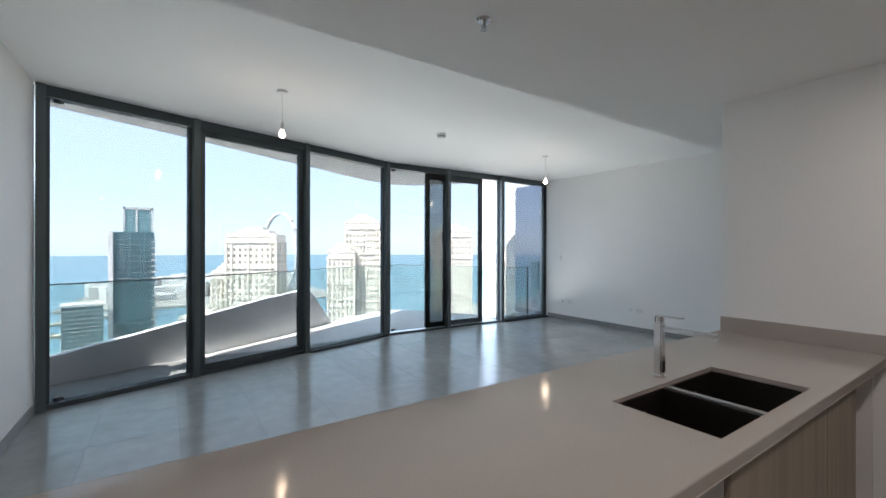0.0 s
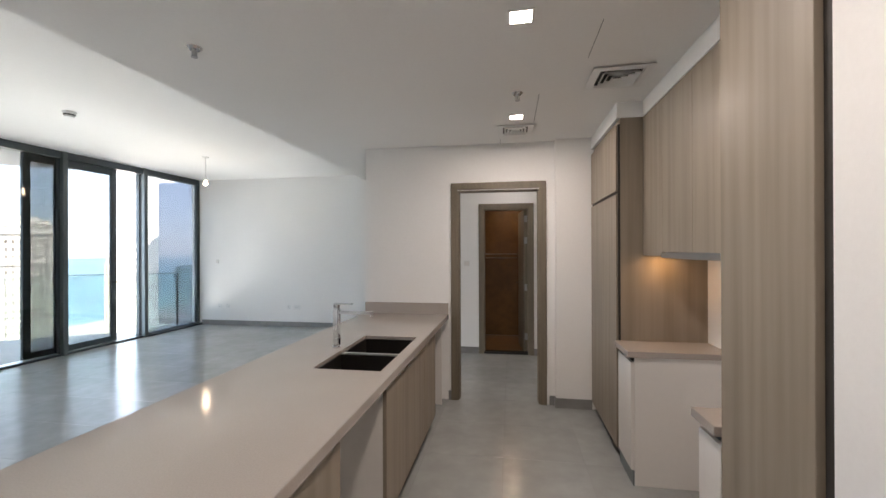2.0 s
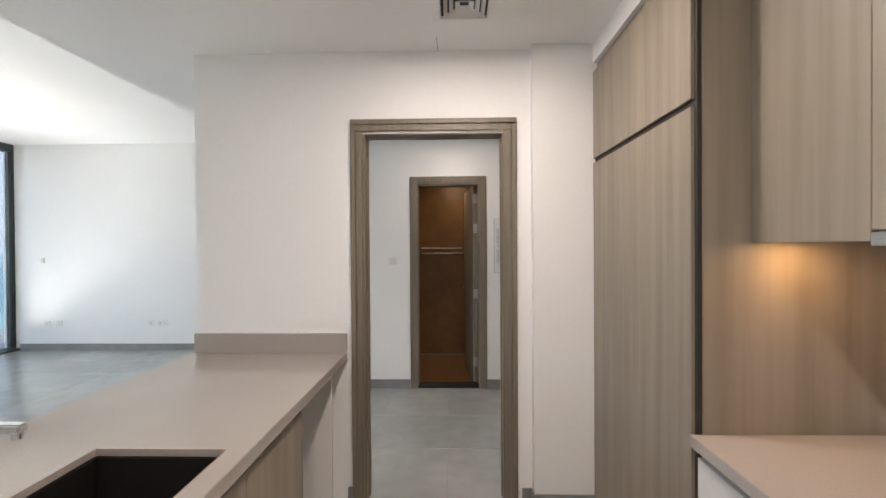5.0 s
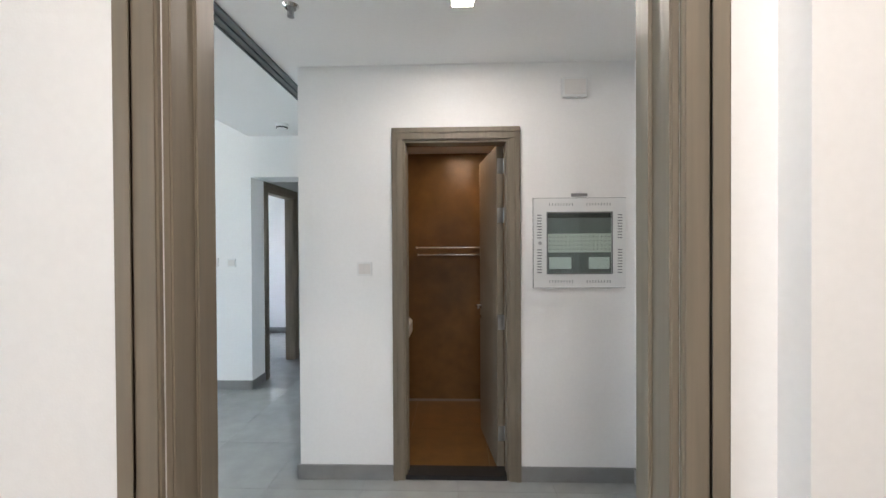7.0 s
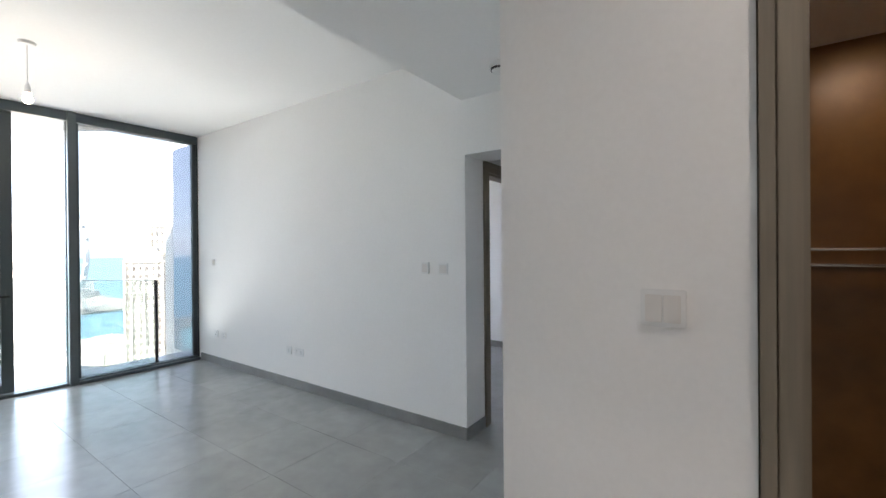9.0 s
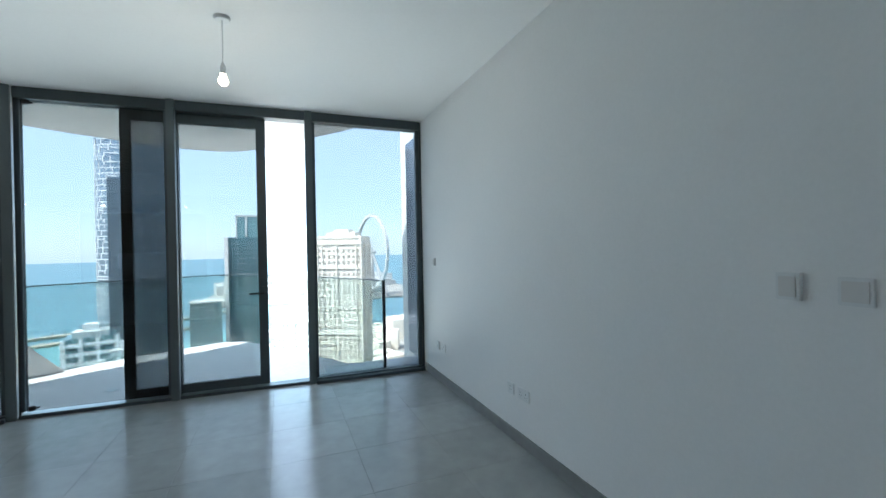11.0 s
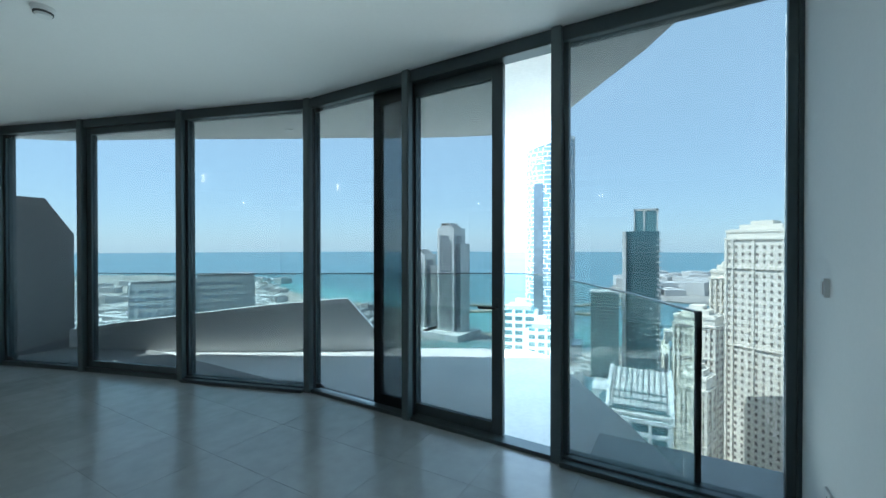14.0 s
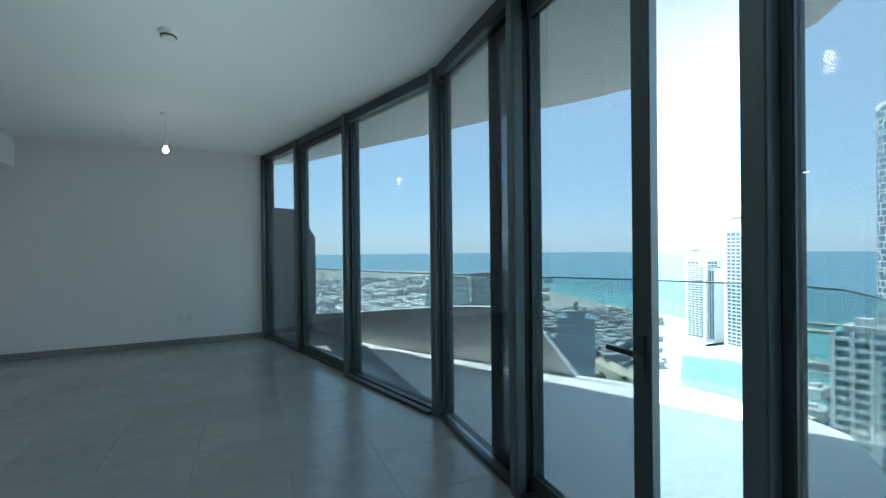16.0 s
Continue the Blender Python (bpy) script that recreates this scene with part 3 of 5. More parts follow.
def base_unit(name, y0, y1, xf, xb, label, door=True, body=M_WHITE, front=M_OAK, sign=1, hollow=False):
    """Base cabinet whose doors face +x (sign 1) or -x (sign -1)."""
    ob = empty(name, ((xf + xb) / 2, (y0 + y1) / 2, 0), label, "cabinet", "base cabinets")
    inner = xf - sign * 0.022
    a, b = sorted((xb, inner))
    if hollow:
        for ya, yb in ((y0, y0 + 0.018), (y1 - 0.018, y1)):
            wbox("side_panel", (a, ya, 0.10), (b, yb, 0.835), body, ob)
        wbox("base_panel", (a, y0 + 0.018, 0.10), (b, y1 - 0.018, 0.118), body, ob)
    else:
        wbox("body", (a, y0, 0.10), (b, y1, 0.835), body, ob, "", 0.001)
    a, b = sorted((xb, xf - sign * 0.07))
    wbox("plinth", (a, y0, 0.0), (b, y1, 0.10), M_ALU_LT, ob, "grey plinth")
    a, b = sorted((inner, inner - sign * 0.02))
    # shade under the worktop is painted into this strip
    wbox("finger_rail", (a, y0, 0.835), (b, y1, ZT - TH), M_SHADOWGAP, ob, "recessed finger rail painted dark for its shade")
    if door:
        a, b = sorted((inner, xf))
        wbox("door", (a, y0 + 0.0015, 0.105), (b, y1 - 0.0015, 0.825), front, ob, "", 0.0015)
    return ob


XF = IE - 0.02
base_unit("base_cabinet", IS + 0.02, 1.38, XF, -0.75, "limed oak base cabinet under the island worktop")
base_unit("base_cabinet", 1.99, 2.98, XF, -0.75, "wide limed oak sink cabinet under the island worktop", hollow=True)
base_unit("base_cabinet", 2.98, 3.46, XF, -0.75, "narrow limed oak base cabinet under the island worktop")
isl = empty("island_back_panel", (-0.9, 2, 0), "white laminate carcass panels of the island", "panel")
wbox("back_panel", (-0.80, IS + 0.02, 0.0), (-0.755, KY - 0.002, ZT - TH), M_WHITE, isl)
wbox("end_panel", (-0.74, 3.98, 0.0), (XF - 0.03, 4.0, ZT - TH), M_WHITE, isl)

# ---- cabinet wall ----
F = 1.25
tall = empty("tall_cabinet", (1.55, 3.58, 0), "tall limed oak fridge housing with two stacked doors", "cabinet")
wbox("body", (F + 0.022, 3.09, 0.08), (XE, 4.075, 2.565), M_OAK, tall, "", 0.0015)
wbox("plinth", (F + 0.05, 3.10, 0), (XE, 4.075, 0.08), M_ALU_LT, tall, "grey plinth")
# solid dark fill round the doors; the gap's shade is its colour
wbox("gap", (F + 0.008, 3.095, 0.085), (F + 0.022, 4.07, 2.52), M_SHADOWGAP, tall, "dark box painted as the gap's shade")
wbox("lower_door", (F - 0.004, 3.112, 0.085), (F + 0.012, 4.07, 1.995), M_OAK, tall, "", 0.0015)
wbox("upper_door", (F - 0.004, 3.112, 2.02), (F + 0.012, 4.07, 2.51), M_OAK, tall, "", 0.0015)
structure(boxes("bulkhead", [((F - 0.002, 3.09, 2.567), (XE, 4.08, ZK)), ((1.43, 1.02, 2.567), (XE, 3.088, ZK)), ((F - 0.002, 1.02, 2.567), (1.428, 1.56, ZK))], M_PAINT),
          "white bulkhead over the cabinets", "bulkhead")

near = empty("tall_cabinet", (1.55, 1.28, 0), "tall limed oak larder cabinet beside the worktop", "cabinet")
wbox("body", (F + 0.022, 1.06, 0.08), (XE, 1.556, 2.565), M_OAK, near, "", 0.0015)
wbox("plinth", (F + 0.05, 1.06, 0), (XE, 1.556, 0.08), M_ALU_LT, near, "grey plinth")
wbox("door", (F - 0.004, 1.063, 0.085), (F + 0.02, 1.553, 2.56), M_OAK, near, "", 0.0015)
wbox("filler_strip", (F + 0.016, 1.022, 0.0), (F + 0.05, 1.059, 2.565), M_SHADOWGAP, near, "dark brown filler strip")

UX = 1.43
for ya, yb, lb in ((2.70, 3.086, "limed oak wall cabinet over the worktop"), (2.25, 2.70, "limed oak wall cabinet over the hood"), (1.80, 2.25, "limed oak wall cabinet over the hood"),
                   (1.558, 1.80, "narrow limed oak wall cabinet beside the larder")):
    w = empty("wall_cabinet", (1.65, (ya + yb) / 2, 1.55), lb, "cabinet", "wall cabinets")
    hooded = ya > 1.75 and yb < 2.75
    wbox("body", (UX + 0.022, ya, 1.60 if hooded else 1.545), (XE, yb, 2.565), M_WHITE, w, "", 0.001)
    wbox("door", (UX, ya + 0.0008, 1.562 if hooded else 1.535), (UX + 0.02, yb - 0.0008, 2.56), M_OAK, w, "", 0.0012)
hood = empty("extractor_hood", (1.65, 2.25, 1.56), "slim brushed steel built-in extractor hood", "extractor hood")
wbox("housing", (UX + 0.02, 1.80, 1.535), (XE, 2.70, 1.598), M_STEEL, hood, "", 0.002)
wbox("front_panel", (UX - 0.008, 1.795, 1.525), (UX + 0.016, 2.695, 1.557), M_STEEL, hood, "", 0.002)
wbox("filter", (UX + 0.06, 1.86, 1.530), (XE - 0.05, 2.64, 1.534), M_VENT_DK, hood, "dark grease filter")
for k in range(3):
    wbox("button", (UX - 0.010, 1.86, 1.533 + 0.007 * k), (UX - 0.008, 1.90, 1.536 + 0.007 * k), M_RUBBER, hood, "black control slot")
hl = bpy.data.lights.new("cabinet_lamp", 'AREA')
hl.energy, hl.size, hl.color = 0.07, 0.07, (1, 0.62, 0.28)
ho = new("cabinet_lamp", hl)
ho.matrix_world = pose(1.55, 2.97, 1.538)
uls = empty("cabinet_light", (1.55, 2.97, 1.545), "small warm light under the wall cabinet", "lamp")
wbox("lens", (1.515, 2.935, 1.540), (1.585, 3.005, 1.545), M_CABLED, uls)

for ya, yb, lb in ((2.74, 3.085, "short taupe quartz worktop beside the fridge housing"), (1.565, 1.77, "narrow taupe quartz worktop beside the larder")):
    w = empty("side_worktop", (1.55, (ya + yb) / 2, ZT), lb, "worktop", "side worktops")
    wbox("slab", (F - 0.025, ya, ZT - 0.04), (XE, yb, ZT), M_QUARTZ, w, "", 0.002)
for ya, yb, lb in ((2.755, 3.085, "white base cabinet with its oak door, open range gap beside it"), (1.565, 1.755, "narrow white base cabinet beside the larder")):
    ob = empty("base_cabinet", (1.55, (ya + yb) / 2, 0), lb, "cabinet", "base cabinets")
    wbox("body", (F + 0.022, ya, 0.0), (XE, yb, ZT - 0.041), M_WHITE, ob, "", 0.001)
    wbox("plinth", (F + 0.012, ya + 0.002, 0), (F + 0.0215, yb - 0.002, 0.10), M_ALU_LT, ob, "grey plinth")
    wbox("door", (F, ya + 0.002, 0.105), (F + 0.02, yb - 0.002, 0.825), M_WHITE, ob, "white door", 0.0015)
    # thin strip coloured dark for the shade below the slab
    wbox("finger_rail", (F + 0.016, ya + 0.002, 0.828), (F + 0.0215, yb - 0.002, 0.858), M_SHADOWGAP, ob)


# ---- switches, sockets, boxes ----
def plate(name, label, category, at, w, h, yaw, rockers=1, kind="switch", d=0.012):
    """Wall plate whose face looks along -y before the turn."""
    ob = empty(name, at, label, category, "wall plates", rz=yaw)
    box("plate", (-w / 2, -d, -h / 2), (w / 2, 0, h / 2), M_PLASTIC, ob, bevel=0.0025)
    if kind == "switch":
        for k in range(rockers):
            rw = (w - 0.02) / rockers
            x = -w / 2 + 0.01 + rw * k
            box("rocker", (x + 0.001, -d - 0.004, -h / 2 + 0.012), (x + rw - 0.001, -d + 0.001, h / 2 - 0.012), M_WHITE, ob, bevel=0.0015)
    else:
        n = 2 if w > 0.1 else 1
        for k in range(n):
            c = 0 if n == 1 else (-w / 4 + k * w / 2)
            boxes("pin_slot", [((c - 0.003, -d - 0.0006, 0.008), (c + 0.003, -d, 0.017)), ((c - 0.014, -d - 0.0006, -0.014), (c - 0.006, -d, -0.010)),
                               ((c + 0.006, -d - 0.0006, -0.014), (c + 0.014, -d, -0.010))], M_RUBBER, ob, "dark pin slots")
    return ob


NY = YN
plate("light_switch", "white rocker light switch on the hall wall", "switch", (-0.198, BY, 1.37), 0.098, 0.09, 0, 2)
plate("light_switch", "white rocker switch beside the corridor", "switch", (-1.985, NY, 1.345), 0.09, 0.09, 0)
plate("thermostat", "white and grey thermostat beside the corridor", "thermostat", (-2.165, NY, 1.35), 0.075, 0.095, 0, 1, d=0.022)
plate("light_switch", "small white blind switch near the window", "switch", (-5.735, NY, 1.35), 0.05, 0.085, 0, 1, d=0.02)
for x, w in ((-5.68, 0.088), (-5.49, 0.088), (-4.08, 0.088), (-3.90, 0.15)):
    plate("wall_socket", "white wall socket above the skirting", "socket", (x, NY, 0.40), w, 0.088, 0, kind="socket")
for x in (-3.85, -3.72):
    plate("wall_socket", "white wall socket on the end wall", "socket", (x, YS, 0.42), 0.10, 0.088, 180, kind="socket")
plate("light_switch", "white rocker switch in the bedroom", "switch", (-2.55, 10.6, 1.36), 0.15, 0.09, 0, 2)
chime = plate("wall_sensor", "small white wireless box high on the wall", "sensor", (1.145, BY, 2.51), 0.155, 0.12, 0, 1, d=0.04)


def fuse_panel():
    x0, x1, z0, z1 = 0.888, 1.468, 1.246, 1.815
    ob = empty("network_panel", ((x0 + x1) / 2, BY, (z0 + z1) / 2), "white metal network panel with a glazed door in the wall", "panel box")
    hx, hz = (x1 - x0) / 2, (z1 - z0) / 2
    wx, wz0, wz1 = 0.2, -0.19, 0.19
    bm = bmesh.new()
    for lo, hi in (((-hx, -0.012, -hz), (-wx, 0, hz)), ((wx, -0.012, -hz), (hx, 0, hz)), ((-wx, -0.012, -hz), (wx, 0, wz0)), ((-wx, -0.012, wz1), (wx, 0, hz))):
        add_box(bm, lo, hi)
    part("door_frame", bm, M_PLASTIC, ob)
    box("joint", (-hx - 0.003, -0.003, -hz - 0.003), (hx + 0.003, -0.0002, hz + 0.003), M_VENT_DK, ob, "dark joint round the panel")
    for s in (-1, 1):
        for k in range(2):
            bm = bmesh.new()
            for i in range(9):
                z = -0.19 + k * 0.22 + i * 0.018
                add_box(bm, (s * 0.253 - 0.014, -0.0135, z), (s * 0.253 + 0.014, -0.0121, z + 0.006))
            part("vent_grille", bm, M_GREYWALL, ob, "grey ventilation slots")
            bm = bmesh.new()
            for i in range(9):
                x = (-0.19 if k == 0 else 0.045) + i * 0.018
                add_box(bm, (x, -0.0135, s * 0.245 - 0.008), (x + 0.004, -0.0121, s * 0.245 + 0.008))
            part("vent_grille", bm, M_GREYWALL, ob, "ventilation slots")
    boxes("window_rim", [((-wx - 0.008, -0.015, wz0 - 0.008), (-wx, -0.0121, wz1 + 0.008)), ((wx, -0.015, wz0 - 0.008), (wx + 0.008, -0.0121, wz1 + 0.008)),
                         ((-wx, -0.015, wz1), (wx, -0.0121, wz1 + 0.008)), ((-wx, -0.015, wz0 - 0.008), (wx, -0.0121, wz0))], M_GREYWALL, ob)
    box("back_plate", (-wx, -0.0042, wz0), (wx, -0.0031, wz1), M_GREYWALL, ob)
    b = box("perforated_plate", (-wx, -0.0065, -0.06), (wx, -0.0045, 0.06), M_WHITE, ob, "white perforated mounting plate")
    bm = bmesh.new()
    for i in range(16):
        for j in range(4):
            x, z = -0.19 + i * 0.025, -0.042 + j * 0.026
            add_box(bm, (x, -0.0072, z), (x + 0.009, -0.0066, z + 0.005))
    tagged(part("perforation", bm, M_GREYWALL, b), kind="stuff")
    for xa, xb in ((-0.19, -0.05), (0.06, 0.19)):
        box("module", (xa, -0.008, -0.165), (xb, -0.002, -0.09), M_PLASTIC, ob, "white equipment module", 0.002)
    box("top_shelf", (-wx, -0.008, 0.16), (wx, -0.001, wz1), M_VENT_DK, ob)
    box("pane", (-wx, -0.0115, wz0), (wx, -0.0095, wz1), M_RAILGLASS, ob, "clear panel glass")
    bm = bmesh.new()
    add_cyl(bm, (-hx + 0.04, -0.022, 0.0), 0.011, 0.01, 18, "y")
    part("lock", bm, M_STEEL, ob, "steel lock")
    box("name_strip", (-0.05, -0.011, hz + 0.012), (0.05, 0, hz + 0.03), M_GREYWALL, ob, "grey label strip above")


fuse_panel()

# ---- facade ----
HEAD, SILL = 2.985, 0.05


def oriented(a, b):
    """Pose at a with x along the facade to b and y pointing outwards."""
    d, o = facing(a, b)
    m = Matrix.Identity(4)
    m.col[0][:3] = d
    m.col[1][:3] = o
    m.col[2][:3] = (0, 0, 1)
    m.col[3][:3] = (a[0], a[1], 0)
    return m, (Vector(b) - Vector(a)).length


PW = 0.075
for i, p in enumerate(POSTS):
    a = POSTS[max(0, i - 1)]
    b = POSTS[min(len(POSTS) - 1, i + 1)]
    m, _ = oriented(a, b)
    m.col[3][:3] = (p[0], p[1], 0)
    ob = structure(new(f"mullion_{i + 1}"), "dark grey aluminium facade mullion", "mullion")
    ob.matrix_world = m
    if i == len(POSTS) - 1:
        box("wall_frame", (-0.012, 0.05, 0), (0.01, 0.14, ZC), M_ALU, ob, bevel=0.004)
        continue
    box("tube", (-PW / 2, 0.0, 0), (PW / 2, 0.07, ZC), M_ALU_MID, ob, bevel=0.006)
    box("gasket", (-0.022, 0.07, 0), (0.022, 0.12, ZC), M_RUBBER, ob, "black rubber gasket")
    box("cap", (-PW / 2, 0.12, 0), (PW / 2, 0.2, ZC), M_ALU, ob, bevel=0.004)

def window_lamp(m, length, power):
    """Added fill lamp low in one facade bay, imitating daylight thrown up from the sunlit balcony."""
    li = bpy.data.lights.new("window_fill", 'AREA')
    li.shape, li.size, li.size_y = 'RECTANGLE', length, 0.1
    li.energy, li.spread, li.color = power, radians(80), (0.92, 1.0, 0.97)
    lo = new("window_fill", li)
    lo.matrix_world = m @ pose(length / 2, 0.0, 0.12) @ pose(0, 0, 0, 180 + 34)


GX = 0.095   # glass line behind the mullions' inner face
for i in range(len(POSTS) - 1):
    m, L = oriented(POSTS[i], POSTS[i + 1])
    ob = structure(new(f"window_{i + 1}"), "floor-to-ceiling tinted glazing in a dark grey aluminium frame", "window")
    ob.matrix_world = m
    e = PW / 2
    window_lamp(m @ pose(0.2, 0, 0), L - 0.4, (0.36 if i < 2 else 0.52) * L)
    end = L - 0.013 if i == len(POSTS) - 2 else L - e
    box("head_frame", (e, 0.03, HEAD), (end, 0.17, ZC), M_ALU, ob, bevel=0.004)
    box("sill_frame", (e, 0.03, -0.02), (end, 0.17, 0.03 if i in (3, 4) else SILL), M_ALU, ob, bevel=0.004)
    if i == 2 or i == 5:
        box("sill_ledge", (e, -0.035, 0.0), (end, 0.03, 0.035), M_ALU, ob, bevel=0.004)
    if i == 4:
        continue
    s = 0.035 if i != 1 else 0.075
    last = i == len(POSTS) - 2
    for xa, xb in ((e, e + s), (L - 0.06, L - 0.012) if last else (L - e - s, L - e)):
        box("stile", (xa, GX - 0.03, SILL), (xb, GX + 0.03, HEAD), M_ALU, ob, bevel=0.004)
    if i == 1:
        box("rail", (e + s, GX - 0.03, SILL), (L - e - s, GX + 0.03, SILL + 0.075), M_ALU, ob, bevel=0.004)
        box("rail", (e + s, GX - 0.03, HEAD - 0.075), (L - e - s, GX + 0.03, HEAD), M_ALU, ob, bevel=0.004)
        h = box("handle_plate", (L - e - 0.055, GX - 0.042, 0.98), (L - e - 0.02, GX - 0.03, 1.16), M_ALU, ob, "dark aluminium door lock", 0.003)
    pane = box("pane", (e + s, GX - 0.012, SILL), (L - 0.06 if last else L - e - s, GX + 0.012, HEAD), M_GLASS, ob, "tinted glass pane")
    pane.visible_shadow = False
    if i in (0, 3):
        for z in (SILL + 0.03, HEAD - 0.03):
            bm = bmesh.new()
            add_cyl(bm, (e + s + 0.05, GX - 0.035, z - 0.02), 0.024, 0.04, 14)
            add_box(bm, (e + s + 0.02, GX - 0.03, z - 0.008), (e + s + 0.10, GX - 0.012, z + 0.008))
            part("pivot", bm, M_RUBBER, ob, "black pivot fitting")

# sliding leaf, pushed part way open
m, L5 = oriented(POSTS[4], POSTS[5])
leaf = tagged(new("sliding_door"), "dark aluminium glazed sliding door standing part open", "door")
leaf.matrix_world = m
LA, LB, LY = -0.47, 0.885, 0.115
for xa, xb in ((LA, LA + 0.095), (LB - 0.095, LB)):
    box("stile", (xa, LY, 0.035), (xb, LY + 0.05, HEAD - 0.002), M_ALU, leaf, bevel=0.004)
box("rail", (LA + 0.095, LY, 0.035), (LB - 0.095, LY + 0.05, 0.125), M_ALU, leaf, bevel=0.004)
box("rail", (LA + 0.095, LY, HEAD - 0.11), (LB - 0.095, LY + 0.05, HEAD - 0.002), M_ALU, leaf, bevel=0.004)
pane = box("pane", (LA + 0.095, LY + 0.015, 0.125), (LB - 0.095, LY + 0.04, HEAD - 0.11), M_GLASS_DK, leaf, "tinted glass pane")
pane.visible_shadow = False
hd = box("lock_plate", (LB - 0.06, LY - 0.008, 0.96), (LB - 0.03, LY, 1.12), M_ALU, leaf)
bm = bmesh.new()
add_cyl(bm, (LB - 0.045, LY - 0.055, 1.05), 0.009, 0.05, 14, "y")
add_box(bm, (LB - 0.185, LY - 0.062, 1.04), (LB - 0.033, LY - 0.046, 1.06))
part("lever", bm, M_RUBBER, hd, "black lever handle")

# ---- balcony ----
EDGE = [(-5.7, -1.3), (-5.95, -0.75), (-6.6, 0.7), (-7.35, 1.95), (-7.95, 2.9), (-8.5, 3.7), (-8.95, 4.5), (-9.2, 5.15), (-9.1, 5.5), (-8.75, 5.78), (-8.05, 6.22), (-7.2, 6.78), (-6.28, 7.27)]
SOFFIT = [(-5.0, -1.6), (-5.75, -0.75), (-6.45, 0.65), (-7.0, 1.6), (-7.45, 2.45), (-7.72, 3.0), (-8.1, 3.6), (-8.45, 4.35), (-8.62, 4.8), (-8.66, 5.2), (-8.55, 5.55), (-8.2, 5.95), (-7.45, 6.5), (-6.9, 6.92), (-6.25, 7.32), (-5.9, 7.8)]
inside = [(p[0] - 0.04, p[1]) for p in POSTS]
bm = bmesh.new()
add_prism(bm, [(-4.9, -1.3)] + inside + [(-6.28, 7.74)] + EDGE[::-1], -0.32, -0.03)
balc = structure(part("balcony_floor", bm, M_BALC), "pale tiled balcony floor", "floor")
bm = bmesh.new()
add_prism(bm, [(-4.9, -1.6), (-4.9, -0.6)] + inside + SOFFIT[::-1], ZC + 0.02, ZC + 0.45)
structure(part("balcony_soffit", bm, M_CONC), "white curved balcony soffit overhead", "soffit")
bm = bmesh.new()
add_cyl(bm, (-7.0, 2.6, ZC + 0.008), 0.05, 0.012, 20)
part("soffit_light", bm, M_PLASTIC, bpy.data.objects["balcony_soffit"], "white recessed soffit light")
bm = bmesh.new()
add_cyl(bm, (-7.0, 4.3, -0.03), 0.06, 0.004, 20)
part("floor_drain", bm, M_STEEL, balc, "steel floor drain")

# parapet: rises to the north and ends in a slanted cut
PAR = [(-5.62, -1.2, 0.22), (-5.85, -0.75, 0.29), (-6.15, 0.0, 0.40), (-6.5, 0.7, 0.50), (-6.85, 1.3, 0.585), (-7.22, 1.9, 0.665), (-7.52, 2.4, 0.71), (-7.83, 2.85, 0.755), (-8.02, 3.14, 0.36), (-8.2, 3.42, -0.03)]
bm = bmesh.new()
rows = []
for k, (x, y, z) in enumerate(PAR):
    a, b = PAR[max(0, k - 1)], PAR[min(len(PAR) - 1, k + 1)]
    d = Vector((b[0] - a[0], b[1] - a[1], 0)).normalized()
    o = Vector((-d.y, d.x, 0))
    th = 0.13
    rows.append([bm.verts.new((x, y, -0.03)), bm.verts.new((x + o.x * 0.02 * z, y + o.y * 0.02 * z, max(z, -0.029))),
                 bm.verts.new((x + o.x * th, y + o.y * th, max(z, -0.029))), bm.verts.new((x + o.x * th, y + o.y * th, -0.3))])
for r, s in zip(rows, rows[1:]):
    for i in range(4):
        j = (i + 1) % 4
        bm.faces.new((r[i], s[i], s[j], r[j]))
bm.faces.new(rows[0])
bm.faces.new(rows[-1][::-1])
structure(part("balcony_parapet", bm, M_CONC), "white rendered balcony parapet with a slanted end", "parapet")


def glass_rail():
    ob = structure(new("glass_railing"), "frameless clear glass balcony railing", "railing")
    for k, (a, b) in enumerate(zip(EDGE, EDGE[1:])):
        m, L = oriented(a, b)
        sub = [0.0, L] if L < 1.3 else [0.0, L / 2, L]
        for s0, s1 in zip(sub, sub[1:]):
            bm = bmesh.new()
            add_box(bm, (s0 + 0.004, -0.009, -0.25), (s1 - 0.004, 0.009, 1.115), m)
            pn = part("pane", bm, M_RAILGLASS, ob)
            pn.visible_shadow = False
            bm = bmesh.new()
            add_box(bm, (s0, -0.012, 1.115), (s1, 0.012, 1.130), m)
            part("top_trim", bm, M_STEEL, ob, "pale metal capping")
    m, L = oriented(EDGE[-2], EDGE[-1])
    bm = bmesh.new()
    add_box(bm, (L - 0.004, -0.016, -0.05), (L + 0.02, 0.016, 1.13), m)
    part("end_post", bm, M_RUBBER, ob, "black end profile")


glass_rail()
structure(box("facade_fin", (-7.69, 7.935, -3), (-6.2, 8.3, 3.5), M_CONC), "white rendered end wall of the facade", "facade")
structure(box("facade_panel", (-7.325, 7.905, -0.05), (-6.18, 7.931, 3.1), M_SCREEN, bevel=0.004), "blue-grey reflective glass panel on the end wall", "facade")
bm = bmesh.new()
add_prism(bm, [(-5.85, -0.98), (-5.52, -0.98), (-4.9, -0.98), (-4.9, -0.88), (-5.52, -0.88), (-5.85, -0.88)], -0.3, [1.72, 2.24, 2.25, 2.25, 2.24, 1.72])
structure(part("balcony_screen", bm, M_GREYWALL), "grey rendered privacy wall at the balcony's end", "wall")

